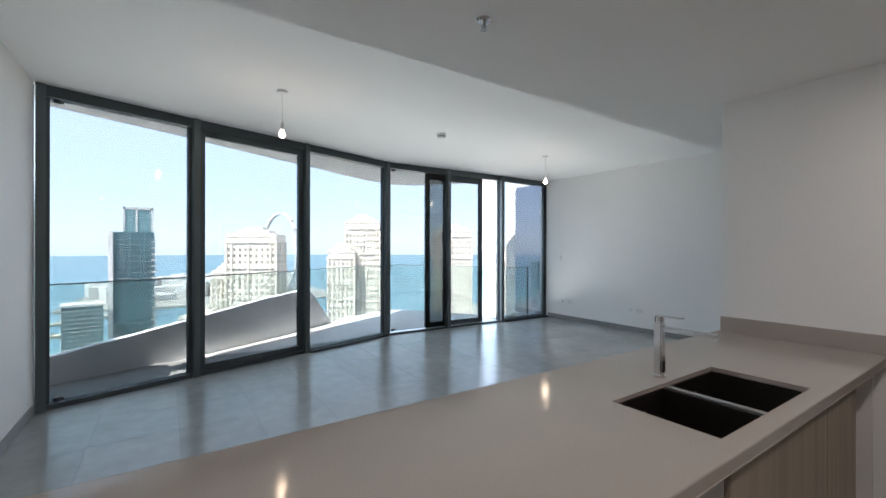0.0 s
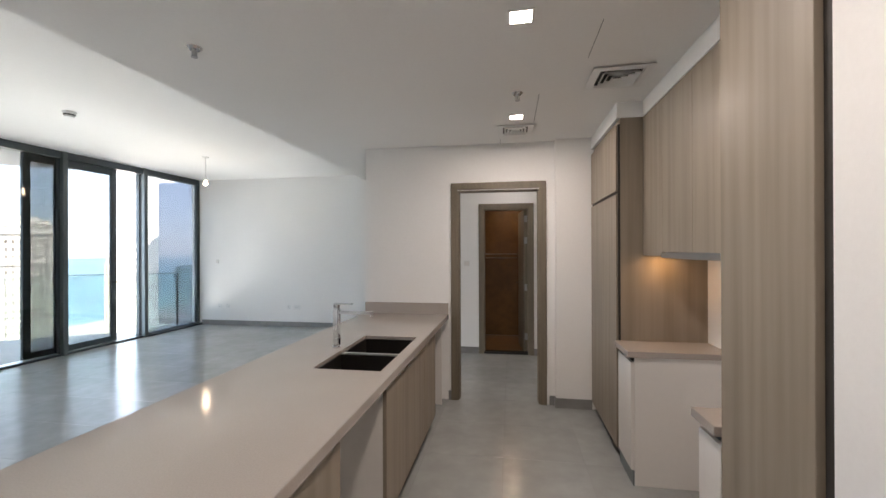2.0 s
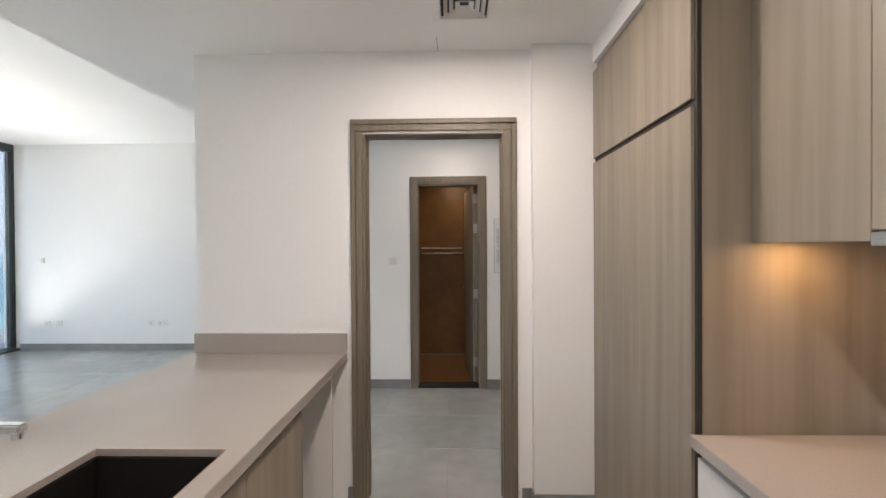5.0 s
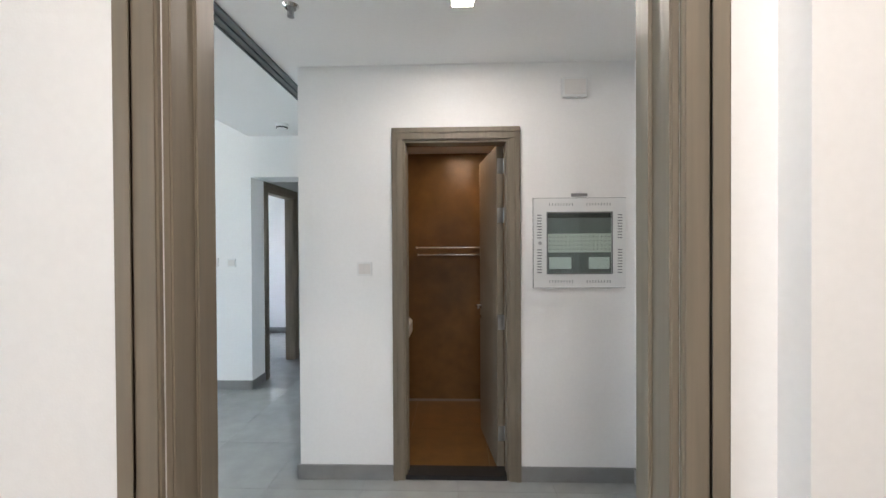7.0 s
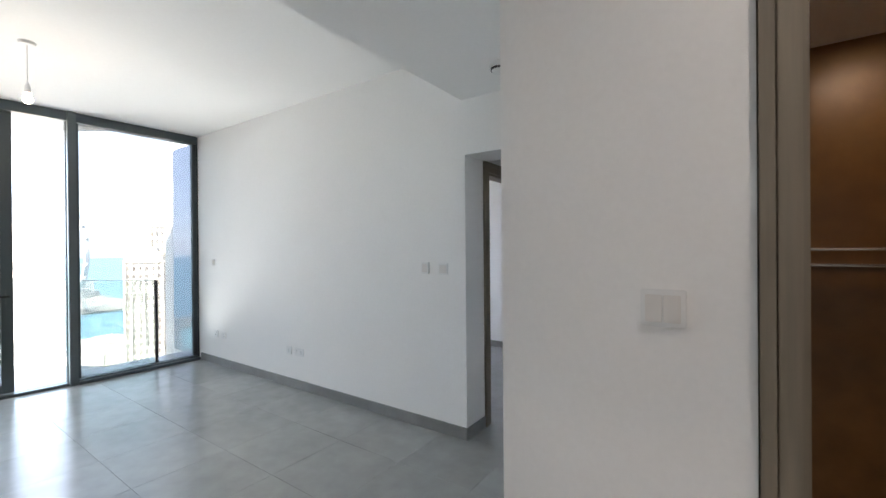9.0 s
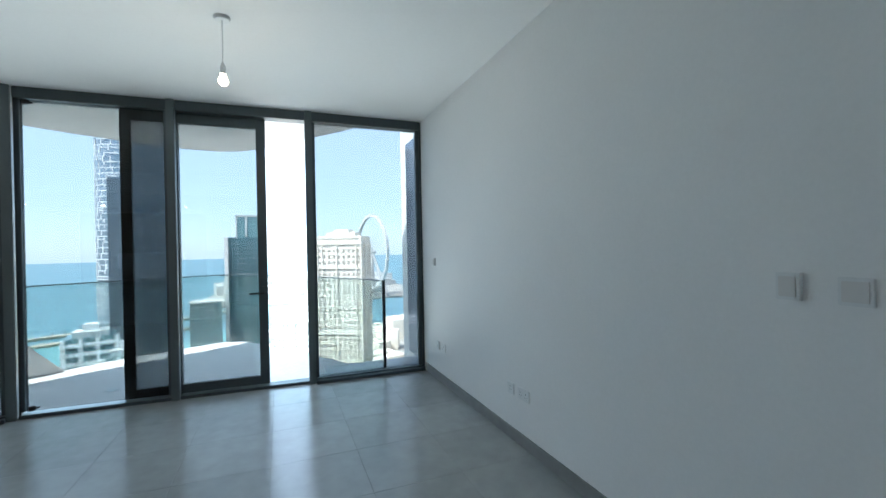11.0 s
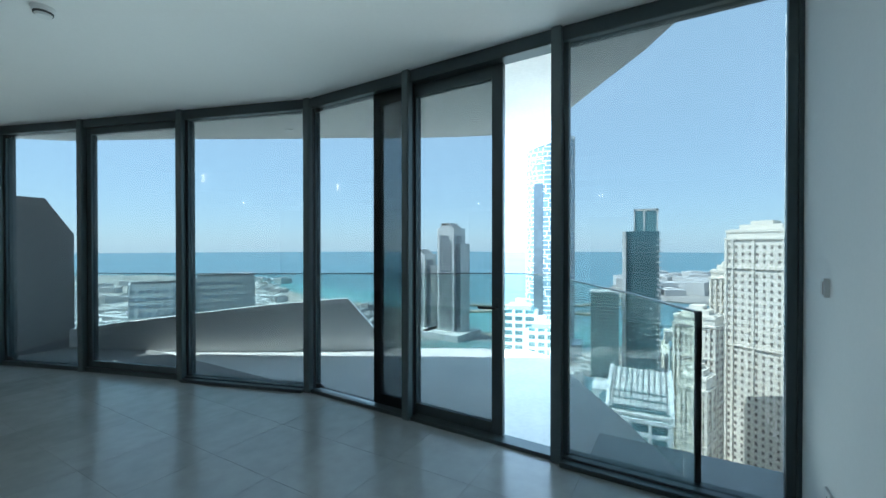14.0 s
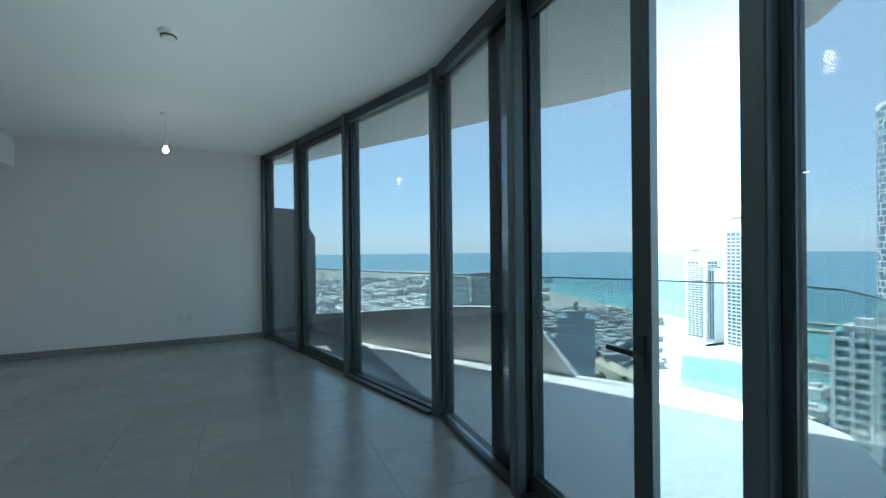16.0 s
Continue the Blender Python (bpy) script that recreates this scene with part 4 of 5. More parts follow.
# ---- sea, land and city ----
ZG = -100.0
M_SEA = material("turquoise_sea", (0.085, 0.19, 0.23), 0.3, grain=0.10, scale=0.02, stain=0.12, stain_scale=0.002, bump=0.0, coords="World", spec=0.35)
# dusty ground, lightened further so its colour carries distance haze
M_LAND = material("dusty_city_ground", (0.31, 0.295, 0.27), 0.9, grain=0.2, scale=0.06, stain=0.25, stain_scale=0.012, coords="World")
M_SAND = material("beach_sand", (0.46, 0.40, 0.31), 0.9, grain=0.08, scale=0.1, coords="World")
M_ROAD = material("grey_asphalt_far", (0.13, 0.13, 0.13), 0.9, grain=0.1, scale=0.1, coords="World")
# foliage paled: the haze over it is put into the base colour
M_GREEN = material("haze_paled_greenery", (0.11, 0.135, 0.075), 0.9, grain=0.3, scale=0.2, coords="World")
M_BEIGE = material("cream_stone_facade", (0.73, 0.675, 0.59), 0.8, grain=0.04, scale=0.5, stain=0.06, stain_scale=0.05, coords="World")
# concrete lightened to hold the distant haze in its base colour
M_PALE = material("haze_paled_concrete", (0.55, 0.54, 0.525), 0.75, grain=0.04, scale=0.5, stain=0.06, stain_scale=0.05, coords="World", vary=0.1)
M_BLUEGLASS = material("blue_tower_glass", (0.20, 0.275, 0.34), 0.12, metal=0.35, grain=0.10, scale=0.12, stain=0.12, stain_scale=0.03, coords="World")
M_TEAL = material("green_tower_glass", (0.16, 0.27, 0.285), 0.12, metal=0.35, grain=0.10, scale=0.2, stain=0.12, stain_scale=0.04, coords="World")
M_SLIM = material("dark_sea_green_glass", (0.075, 0.145, 0.165), 0.14, metal=0.3, grain=0.12, scale=0.15, stain=0.15, stain_scale=0.03, coords="World")
# window tone lifted as haze would, painted into the glass colour
M_WIN = material("dark_window_glass", (0.20, 0.18, 0.16), 0.35, metal=0.0, spec=0.2, grain=0.1, vary=0.25)
M_GREYROOF = material("grey_flat_roof", (0.25, 0.255, 0.26), 0.8, grain=0.06, scale=0.3, stain=0.1, stain_scale=0.06, coords="World", vary=0.15)

M_MARINA = material("shallow_marina_water", (0.10, 0.20, 0.205), 0.3, grain=0.08, scale=0.05, stain=0.1, stain_scale=0.01, coords="World", spec=0.35)
M_FRAME = material("white_facade_frame", (0.72, 0.72, 0.71), 0.6, grain=0.03, scale=0.4, coords="World")
M_GREYGLASS = material("grey_tower_glass", (0.115, 0.145, 0.17), 0.15, metal=0.3, grain=0.1, scale=0.2, stain=0.1, stain_scale=0.05, coords="World")
N = 96
bm = bmesh.new()
rings = []
for r, z in ((60, ZG), (600, ZG), (1500, ZG), (3000, ZG + 24), (4920, ZG + 34)):
    rings.append([bm.verts.new((r * math.cos(2 * math.pi * i / N), r * math.sin(2 * math.pi * i / N), z)) for i in range(N)])
bm.faces.new(rings[0])
for a, b in zip(rings, rings[1:]):
    for i in range(N):
        j = (i + 1) % N
        bm.faces.new((a[i], a[j], b[j], b[i]))
structure(part("water", bm, M_SEA), "turquoise sea reaching the horizon", "sea")


def polar(az, r):
    return (-r * math.sin(radians(az)), r * math.cos(radians(az)))


def zsea(r):
    return ZG + (0 if r < 1500 else 24 * (r - 1500) / 1500 if r < 3000 else 24 + 10 * (r - 3000) / 1920)


def sheet(name, coast, r0, lift, mat, label, cat):
    bm = bmesh.new()
    rows = []
    for az, r in coast:
        rr = [r0 + (r - r0) * k / 6 for k in range(7)]
        rows.append([bm.verts.new((*polar(az, q), zsea(q) + lift)) for q in rr])
    for a, b in zip(rows, rows[1:]):
        for i in range(6):
            bm.faces.new((a[i], b[i], b[i + 1], a[i + 1]))
    return structure(part(name, bm, mat), label, cat)


COAST = [(20, 3000), (40, 900), (60, 640), (75, 560), (86, 520), (93, 470), (98, 400), (103, 380), (107, 440), (111, 455), (115, 470), (119, 520), (122, 600),
         (125, 640), (129, 690), (134, 760), (139, 900), (144, 1150), (148, 1400), (155, 1650), (165, 1800), (185, 2300), (230, 4800), (300, 4800), (380, 3000)]
M_SHALLOW = material("shallow_turquoise_sea", (0.125, 0.28, 0.285), 0.3, grain=0.10, scale=0.02, stain=0.12, stain_scale=0.004, coords="World", spec=0.35)
sheet("water_shallow", [(a, r + 95 + 0.18 * r) for a, r in COAST if 92 < a < 150], 40, 0.3, M_SHALLOW, "bright turquoise shallows along the beach", "sea")
sheet("beach", [(a, r + 22) for a, r in COAST], 30, 0.6, M_SAND, "pale sandy beach along the shore", "beach")
sheet("ground", COAST, 20, 1.2, M_LAND, "dusty city ground between the towers", "ground")
sheet("pavement_marina", [(a, r) for a, r in COAST if 105 < a < 128], 300, 1.6, M_GREYROOF, "pale paved quays by the water", "pavement")


def strip(name, az0, r0, az1, r1, w, mat, lift, label, cat, bow=0.0):
    bm = bmesh.new()
    p, q = Vector(polar(az0, r0)), Vector(polar(az1, r1))
    d = (q - p).normalized()
    o = Vector((-d.y, d.x))
    prev = None
    for k in range(13):
        c = p + (q - p) * k / 12 + o * bow * math.sin(math.pi * k / 12)
        row = [bm.verts.new((*(c + o * w / 2 * s), ZG + h)) for s, h in ((-1, 0), (-1, lift), (1, lift), (1, 0))]
        if prev:
            for i in range(3):
                bm.faces.new((prev[i], row[i], row[i + 1], prev[i + 1]))
        prev = row
    structure(part(name, bm, mat), label, cat)


sheet("marina_water", [(a, 432 - 0.4 * abs(a - 115)) for a in range(106, 126, 2)], 262, 2.2, M_MARINA, "calm turquoise marina basin", "water")
strip("breakwater", 93, 820, 118, 700, 12, M_SAND, 3, "sandy breakwater out at sea", "breakwater", 30)
strip("breakwater_inner", 99, 640, 121, 610, 14, M_SAND, 3, "sandy curved breakwater off the shore", "breakwater", -26)
strip("bridge_road", 112, 300, 136, 430, 16, M_SAND, 6, "pale curved bridge road by the water", "bridge", 30)
strip("road", 60, 260, 140, 330, 14, M_ROAD, 1.9, "grey city road", "road", 40)
strip("island_ground", 74, 1150, 97, 1130, 520, M_LAND, 3, "low man-made island off the shore", "island", 20)


def tower(name, cx, cy, rot, w, d, z1, label, mat, category="tower", z0=ZG, window=None, cols=7, floors=20, side_cols=0, roof=None, slab=None, win_w=0.55, win_h=0.5, top_gap=0.04, group=""):
    """Building with its facade (local -y) turned to the viewer; windows of their own on the front and the right side."""
    ob = tagged(new(name), label, category, group)
    ob.matrix_world = pose(cx, cy, z0, 0, 0, rot)
    h = z1 - z0
    box("wall", (-w / 2, -d / 2, 0), (w / 2, d / 2, h), mat, ob)
    if roof:
        for k, (fx, fy, fh, mt) in enumerate(roof):
            box("roof_block", (-w / 2 * fx, -d / 2 * fy, h + (0 if k == 0 else roof[k - 1][2])), (w / 2 * fx, d / 2 * fy, h + fh), mt, ob)
    fh = h * (1 - top_gap) / floors
    if window:
        for face, n, width in (("f", cols, w), ("l", side_cols, d), ("r", side_cols, d)):
            if not n:
                continue
            pitch = width / n
            bm = bmesh.new()
            ww, wh = pitch * win_w / 2, fh * win_h / 2
            if face == "f":
                add_box(bm, (-ww, -0.12, -wh), (ww, 0.1, wh))
            else:
                add_box(bm, (-0.12, -ww, -wh), (0.12, ww, wh))
            me = bpy.data.meshes.new("window")
            bm.to_mesh(me)
            bm.free()
            me.materials.append(window)
            low = 0
            many = n * floors > 300
            if many:
                low = floors - 300 // n
                verts, faces = [], []
                for fl in range(low):
                    for c in range(n):
                        u = -width / 2 + pitch * (c + 0.5)
                        z = fh * (fl + 0.5)
                        off = (u, -d / 2, z) if face == "f" else ((-w / 2 if face == "l" else w / 2), u, z)
                        k = len(verts)
                        verts.extend([tuple(v.co[q] + off[q] for q in range(3)) for v in me.vertices])
                        faces.extend([tuple(k + q for q in f.vertices) for f in me.polygons])
                ms = bpy.data.meshes.new("lower_windows")
                ms.from_pydata(verts, [], faces)
                ms.materials.append(window)
                lw = new("lower_windows", ms)
                lw.parent = ob
                tagged(lw, "rows of lower windows", kind="stuff")
            for fl in range(low, floors):
                for c in range(n):
                    o = new("window", me)
                    o.parent = ob
                    u = -width / 2 + pitch * (c + 0.5)
                    z = fh * (fl + 0.5)
                    o.location = (u, -d / 2, z) if face == "f" else ((-w / 2 if face == "l" else w / 2), u, z)
    if slab:
        for fl in range(floors + 1):
            z = fh * fl
            box("floor_band", (-w / 2 - slab[1], -d / 2 - slab[1], z), (w / 2 + slab[1], d / 2 + slab[1], z + slab[2]), slab[0], ob)
    return ob


# cream residential towers
def cream_tower(cx, cy, rot, w, d, z1, label, floors, cols, sc):
    ob = tower("apartment_tower", cx, cy, rot, w, d, z1, label, M_BEIGE, window=M_WIN, floors=floors, cols=cols, side_cols=sc,
               roof=[(0.94, 0.94, 1.4, M_BEIGE), (0.66, 0.66, 3.4, M_BEIGE), (0.34, 0.5, 5.0, M_BEIGE)], win_w=0.36, win_h=0.46, top_gap=0.045, group="cream towers")
    h = z1 - ZG
    fl = h * 0.955 / floors
    # cornices, corner bays and tall pilasters under the roof
    for z in (h - fl * 0.9, h - fl * 5.0, h - fl * (floors // 2 + 0.02)):
        box("cornice", (-w / 2 - 0.7, -d / 2 - 0.7, z - 0.35), (w / 2 + 0.7, d / 2 + 0.7, z + 0.35), M_BEIGE, ob)
    for k in range(cols + 1):
        u = -w / 2 + w * k / cols
        if k in (0, 1, cols // 2, cols - 1, cols):
            box("pilaster", (u - 0.45, -d / 2 - 0.5, 0), (u + 0.45, -d / 2, h - fl * 0.9), M_BEIGE, ob)
    for k in range(sc + 1):
        u = -d / 2 + d * k / sc
        if k in (0, sc // 2, sc):
            for sd in (-1, 1):
                e0, e1 = sorted((sd * w / 2, sd * (w / 2 + 0.5)))
                box("pilaster", (e0, u - 0.45, 0), (e1, u + 0.45, h - fl * 0.9), M_BEIGE, ob)
    box("roof_parapet", (-w / 2 - 0.3, -d / 2 - 0.3, h - 0.1), (w / 2 + 0.3, d / 2 + 0.3, h + 1.0), M_BEIGE, ob)
    return ob


cream_tower(-228, 39, 60, 24, 15, 7.5, "cream stone apartment tower with small square windows", 33, 9, 7)
cream_tower(-243, 27, 68, 11, 12, -11, "lower stepped wing of cream stone", 27, 5, 7)
cream_tower(-205, 13.5, 70, 15, 10, -28, "low cream stone apartment block", 22, 8, 7)
cream_tower(-190, 13, 70, 9, 10, -49, "low cream stone block beside the tower", 12, 6, 4)
cream_tower(-223, 95.5, 62, 19, 15, 16, "cream stone apartment tower further along the shore", 32, 10, 9)
cream_tower(-221, 82, 62, 14, 12, -0.5, "stepped wing of a cream apartment tower", 28, 6, 8)
cream_tower(-218, 154.5, 58, 24, 15, 12.5, "cream stone apartment tower in a row", 32, 11, 9)
cream_tower(-200, 190, 56, 19, 14, -2, "cream stone apartment tower in a row", 24, 6, 5)
cream_tower(-170, 60, 78, 28, 20, -52, "low cream podium block between the towers", 8, 8, 4)

# slim glass tower with an open crown
slim = tower("glass_tower", -338, -17, 90, 22, 20, 12, "slim blue-green glass tower with a white edge and crown", M_SLIM, floors=30, slab=(M_PALE, 0.06, 0.16))
H = 12 - ZG
box("white_fin", (-12.6, -11.5, 0), (-10.2, -7, H), M_PALE, slim)
box("crown", (-5, -9, H), (10, 9, H + 15), M_TEAL, slim, "glass crown box")
for x in (-5.4, 1.0, 9.2):
    box("crown_post", (x, -9.5, H), (x + 1.0, -8.6, H + 16), M_PALE, slim)
box("crown_beam", (-5.4, -9.5, H + 14.6), (10.2, 9.5, H + 16), M_PALE, slim)
for k in range(28):
    box("balcony", (9.5, -11.5, k * 3.9), (12.2, 3, k * 3.9 + 0.9), M_PALE, slim)

tower("glass_tower", -330, -42, 98, 19, 18, -33, "green glass tower with white balconies", M_TEAL, floors=26, slab=(M_PALE, 0.25, 0.35), roof=[(1.04, 1.04, 1.2, M_PALE)])
tower("glass_tower", -300, 10, 92, 18, 18, -60, "green glass office block among the towers", M_TEAL, floors=10, slab=(M_PALE, 0.3, 0.5))

# twin white towers by the shore
for x, y, w, z1, lb in ((-402, -213, 22, 21, "tall white-framed apartment tower with grey glass strips"), (-408, -254, 22, -8, "white-framed apartment tower with grey glass strips")):
    t = tower("twin_tower", x, y, 84, w, 22, z1, lb, M_PALE, floors=34, group="twin towers")
    h = z1 - ZG
    for face in ("front", "side"):
        for k in range(4):
            u = -w * 0.36 + k * w * 0.19
            top = h * (0.93 if k < 3 else 0.88)
            lo, hi = ((u, -11.25, 12), (u + w * 0.155, -10.9, top)) if face == "front" else ((10.9, u, 12), (11.25, u + w * 0.155, top))
            box("glass_strip", lo, hi, M_GREYGLASS, t)
    for fl in range(30):
        z = 14 + fl * (h * 0.92 - 14) / 30
        box("floor_band", (-w * 0.37, -11.4, z), (w * 0.345, -10.9, z + 0.75), M_PALE, t)
        box("floor_band", (10.9, -w * 0.37, z), (11.4, w * 0.345, z + 0.75), M_PALE, t)
    box("side_wing", (11.3, -7, 0), (17, 11, h * 0.86), M_PALE, t)
    for k in range(2):
        box("glass_strip", (12 + k * 2.6, -7.3, 12), (13.7 + k * 2.6, -6.9, h * 0.84), M_GREYGLASS, t)
    box("crown", (-w * 0.36, -9, h), (w * 0.28, 9, h + 3), M_PALE, t)
    box("sign_panel", (-w * 0.32, -9, h + 3), (w * 0.20, 6, h + 5.5), M_PALE, t)
    box("podium", (-24, -26, 0), (26, 20, 9), M_PALE, t)
    # dark lettering on the crown, too far to read: plain bars
    for k in range(5):
        box("sign_bar", (-w * 0.30 + k * w * 0.1, -9.5, h + 3.3), (-w * 0.30 + k * w * 0.1 + w * 0.065, -9.05, h + 5.3), M_WIN, t)


def oval_tower(cx, cy, rot, rx, ry, z1):
    """Oval glass tower wrapped in staggered white frames, with a tall slot."""
    ob = tagged(new("oval_tower"), "tall oval blue glass tower wrapped in white staggered frames", "tower")
    ob.matrix_world = pose(cx, cy, ZG, 0, 0, rot)
    h = z1 - ZG
    n = 72
    bm = bmesh.new()
    pts = [(rx * math.cos(2 * math.pi * i / n), ry * math.sin(2 * math.pi * i / n)) for i in range(n)]
    tops = [h - 5 + 5 * p[0] / rx for p in pts]
    add_prism(bm, pts, 0, tops)
    part("glass_body", bm, M_BLUEGLASS, ob)
    verts, faces = [], []

    def bar(a0, a1, z0, z1b, out):
        segs = max(1, int(abs(a1 - a0) / 0.06))
        base = len(verts)
        for k in range(segs + 1):
            a = a0 + (a1 - a0) * k / segs
            for q in (1.0, out):
                x, y = rx * math.cos(a) * q, ry * math.sin(a) * q
                lim = h - 5 + 5 * math.cos(a) - 0.2
                verts.extend([(x, y, min(z0, lim)), (x, y, min(z1b, lim))])
        for k in range(segs):
            i = base + k * 4
            j = i + 4
            faces.extend([(i + 2, j + 2, j + 3, i + 3), (i + 1, i + 3, j + 3, j + 1), (i, j, j + 2, i + 2)])
        i = base + segs * 4
        faces.extend([(base, base + 2, base + 3, base + 1), (i, i + 1, i + 3, i + 2)])
    rnd = random.Random(4)
    step = 4.4
    thick = 0.75
    slot0, slot1, slot_z = math.acos(0.60) + math.pi, math.acos(0.20) + math.pi, (26, h - 46)

    def clear(a, z):
        return not (slot0 - 0.03 < a < slot1 and slot_z[0] < z < slot_z[1])

    def ring(a0, a1, z0, z1b, out):
        cuts = [a0] + [c for c in (slot0, slot1) if a0 < c < a1] + [a1]
        for p, q in zip(cuts, cuts[1:]):
            if clear((p + q) / 2, (z0 + z1b) / 2):
                bar(p, q, z0, z1b, out)
    rows_n = int((h - 8) / step)
    for r in range(rows_n + 1):
        z = 14 + r * step
        a = math.pi - 0.5 + rnd.random() * 0.2
        while a < 2 * math.pi + 0.5:
            da = rnd.choice((0.26, 0.34, 0.46, 0.6))
            shift = rnd.choice((0.0, 0.0, 0.0, 0.0, 0.0, 0.0, 0.5)) * step
            ring(a, a + da + 0.03, z + shift, z + shift + thick, 1.018)
            if clear(a, z + step / 2):
                bar(a, a + 0.03, z, z + step + 0.3 * thick, 1.019)
            if da > 0.4 and clear(a + da * 0.55, z + step / 2):
                bar(a + da * 0.55, a + da * 0.55 + 0.03, z + step * 0.5, z + step, 1.019)
            a += da
    for k in range(48):
        a = math.pi - 0.6 + k * (math.pi + 1.2) / 48
        zt = h - 5 + 5 * math.cos(a)
        bar(a, a + (math.pi + 1.2) / 48, zt - 3.2, zt, 1.022)
    me = bpy.data.meshes.new("facade_frame")
    me.from_pydata(verts, [], faces)
    me.materials.append(M_FRAME)
    fr = new("facade_frame", me)
    fr.parent = ob
    tagged(fr, "white staggered frames", kind="stuff")
    box("slot", (-rx * 0.58, -ry * 1.01, slot_z[0]), (-rx * 0.21, -ry * 0.5, slot_z[1]), M_GREYGLASS, ob, "deep dark slot in the facade")
    return ob


oval_tower(-405, -104, 100, 23, 18, 106)
# white terraced apartment building in front of it
for x, y, w, z1, fl in ((-197, -61, 15, -29, 20), (-193, -49, 13, -36, 18), (-188, -41, 9, -47, 15)):
    t = tower("terraced_building", x, y, 106, w, 14, z1, "white terraced apartment building with wrap-round balconies", M_TEAL, floors=fl, slab=(M_FRAME, 0.9, 1.25), roof=[(0.7, 0.7, 2, M_PALE), (0.3, 0.4, 4.5, M_FRAME)], group="terraced wings")
    for u in (-0.5, -0.18, 0.14, 0.5):
        box("pier", (w * u - 0.6, -8.1, 0), (w * u + 0.6, -7.0, z1 - ZG), M_FRAME, t)
tower("podium_building", -372, -96, 100, 58, 26, -84, "pale podium at the foot of the oval tower", M_PALE, floors=4, slab=(M_BLUEGLASS, 0.2, 1.4))

# building with a curved sloping roof in the foreground
def curved_roof_building(cx, cy, rot, hw, hd, z_back, z_front):
    ob = tagged(new("curved_roof_building"), "apartment building with a curved sloping roof and white rounded balconies", "building")
    ob.matrix_world = pose(cx, cy, ZG, 0, 0, rot)
    hb, hf = z_back - ZG, z_front - ZG

    def arc(f):
        """Roof line from the back ridge (0) to the front eave (1): depth and height."""
        return hd - 2 * hd * f, hb - (hb - hf) * (0.32 * f + 0.68 * f ** 2.4)
    n = 16
    bm = bmesh.new()
    rows = []
    for k in range(n + 1):
        y, z = arc(k / n)
        rows.append([bm.verts.new((x, y, z - t)) for x, t in ((-hw, 0.0), (hw, 0.0), (hw, 0.6), (-hw, 0.6))])
    for p, q in zip(rows, rows[1:]):
        for i in range(4):
            j = (i + 1) % 4
            bm.faces.new((p[i], p[j], q[j], q[i]))
    bm.faces.new(rows[0])
    bm.faces.new(rows[-1][::-1])
    part("roof", bm, M_PALE, ob, "pale grey curved sloping roof")
    for k in range(10):
        x = -hw + 0.6 + k * (2 * hw - 1.5) / 9
        bm = bmesh.new()
        rows = []
        for q in range(11):
            y, z = arc(0.04 + 0.92 * q / 10)
            rows.append([bm.verts.new((x + dx, y, z + dz)) for dx, dz in ((0, 0), (0, 0.35), (0.28, 0.35), (0.28, 0))])
        for p, q in zip(rows, rows[1:]):
            for i in range(4):
                bm.faces.new((p[i], p[(i + 1) % 4], q[(i + 1) % 4], q[i]))
        bm.faces.new(rows[0])
        bm.faces.new(rows[-1][::-1])
        part("roof_rib", bm, M_GREYROOF, ob, "grey rib across the roof")
    for f in (0.66, 0.78, 0.9):
        y, z = arc(f)
        box("roof_slot", (-hw + 0.8, y - 0.45, z - 0.35), (hw - 0.8, y + 0.45, z + 0.12), M_TEAL, ob, "glazed louvre slot in the roof")
    for sx in (-1, 1):
        bm = bmesh.new()
        rows = []
        for k in range(n + 1):
            y, z = arc(k / n)
            x0, x1 = sorted((sx * hw, sx * (hw + 0.9)))
            rows.append([bm.verts.new((x, y, z + t)) for x, t in ((x0, 0.6), (x1, 0.6), (x1, -1.6), (x0, -1.6))])
        for p, q in zip(rows, rows[1:]):
            for i in range(4):
                bm.faces.new((p[i], p[(i + 1) % 4], q[(i + 1) % 4], q[i]))
        bm.faces.new(rows[0])
        bm.faces.new(rows[-1][::-1])
        part("roof_edge", bm, M_FRAME, ob, "white edge of the roof")
    box("glass_body", (-hw + 0.2, -hd + 0.2, 0), (hw - 0.2, hd - 0.2, hf - 0.6), M_TEAL, ob)
    box("back_wall", (-hw, hd - 0.9, hf - 0.6), (hw, hd - 0.3, hb - 0.6), M_PALE, ob)
    for k in range(4):
        z = hf + 0.2 + k * (hb - hf - 2.2) / 4
        y1 = hd - 0.9
        y0 = hd - 2 * hd * (0.97 - 0.19 * k)
        box("gable_floor", (-hw + 0.1, y0, z), (hw - 0.1, y1, z + 0.8), M_TEAL, ob)
    fl = 3.4
    for k in range(16):
        z = hf - 2.0 - fl * k
        box("floor_band", (-hw - 0.2, -hd - 0.6, z), (hw + 0.6, hd, z + 1.0), M_FRAME, ob)
        bm = bmesh.new()
        pts = [(-hw - 0.1 - 4.2 * math.sin(math.pi * q / 12), hd * 0.9 - (hd * 1.85) * q / 12) for q in range(13)]
        add_prism(bm, pts, z + 0.2, z + 1.35)
        part("balcony_band", bm, M_FRAME, ob, "white rounded balcony")
    bm = bmesh.new()
    add_prism(bm, [(-hw - 0.1 - 3.1 * math.sin(math.pi * q / 12), hd * 0.8 - (hd * 1.6) * q / 12) for q in range(13)], 0, hf + 1.0)
    part("rounded_end", bm, M_TEAL, ob, "green glass rounded end")
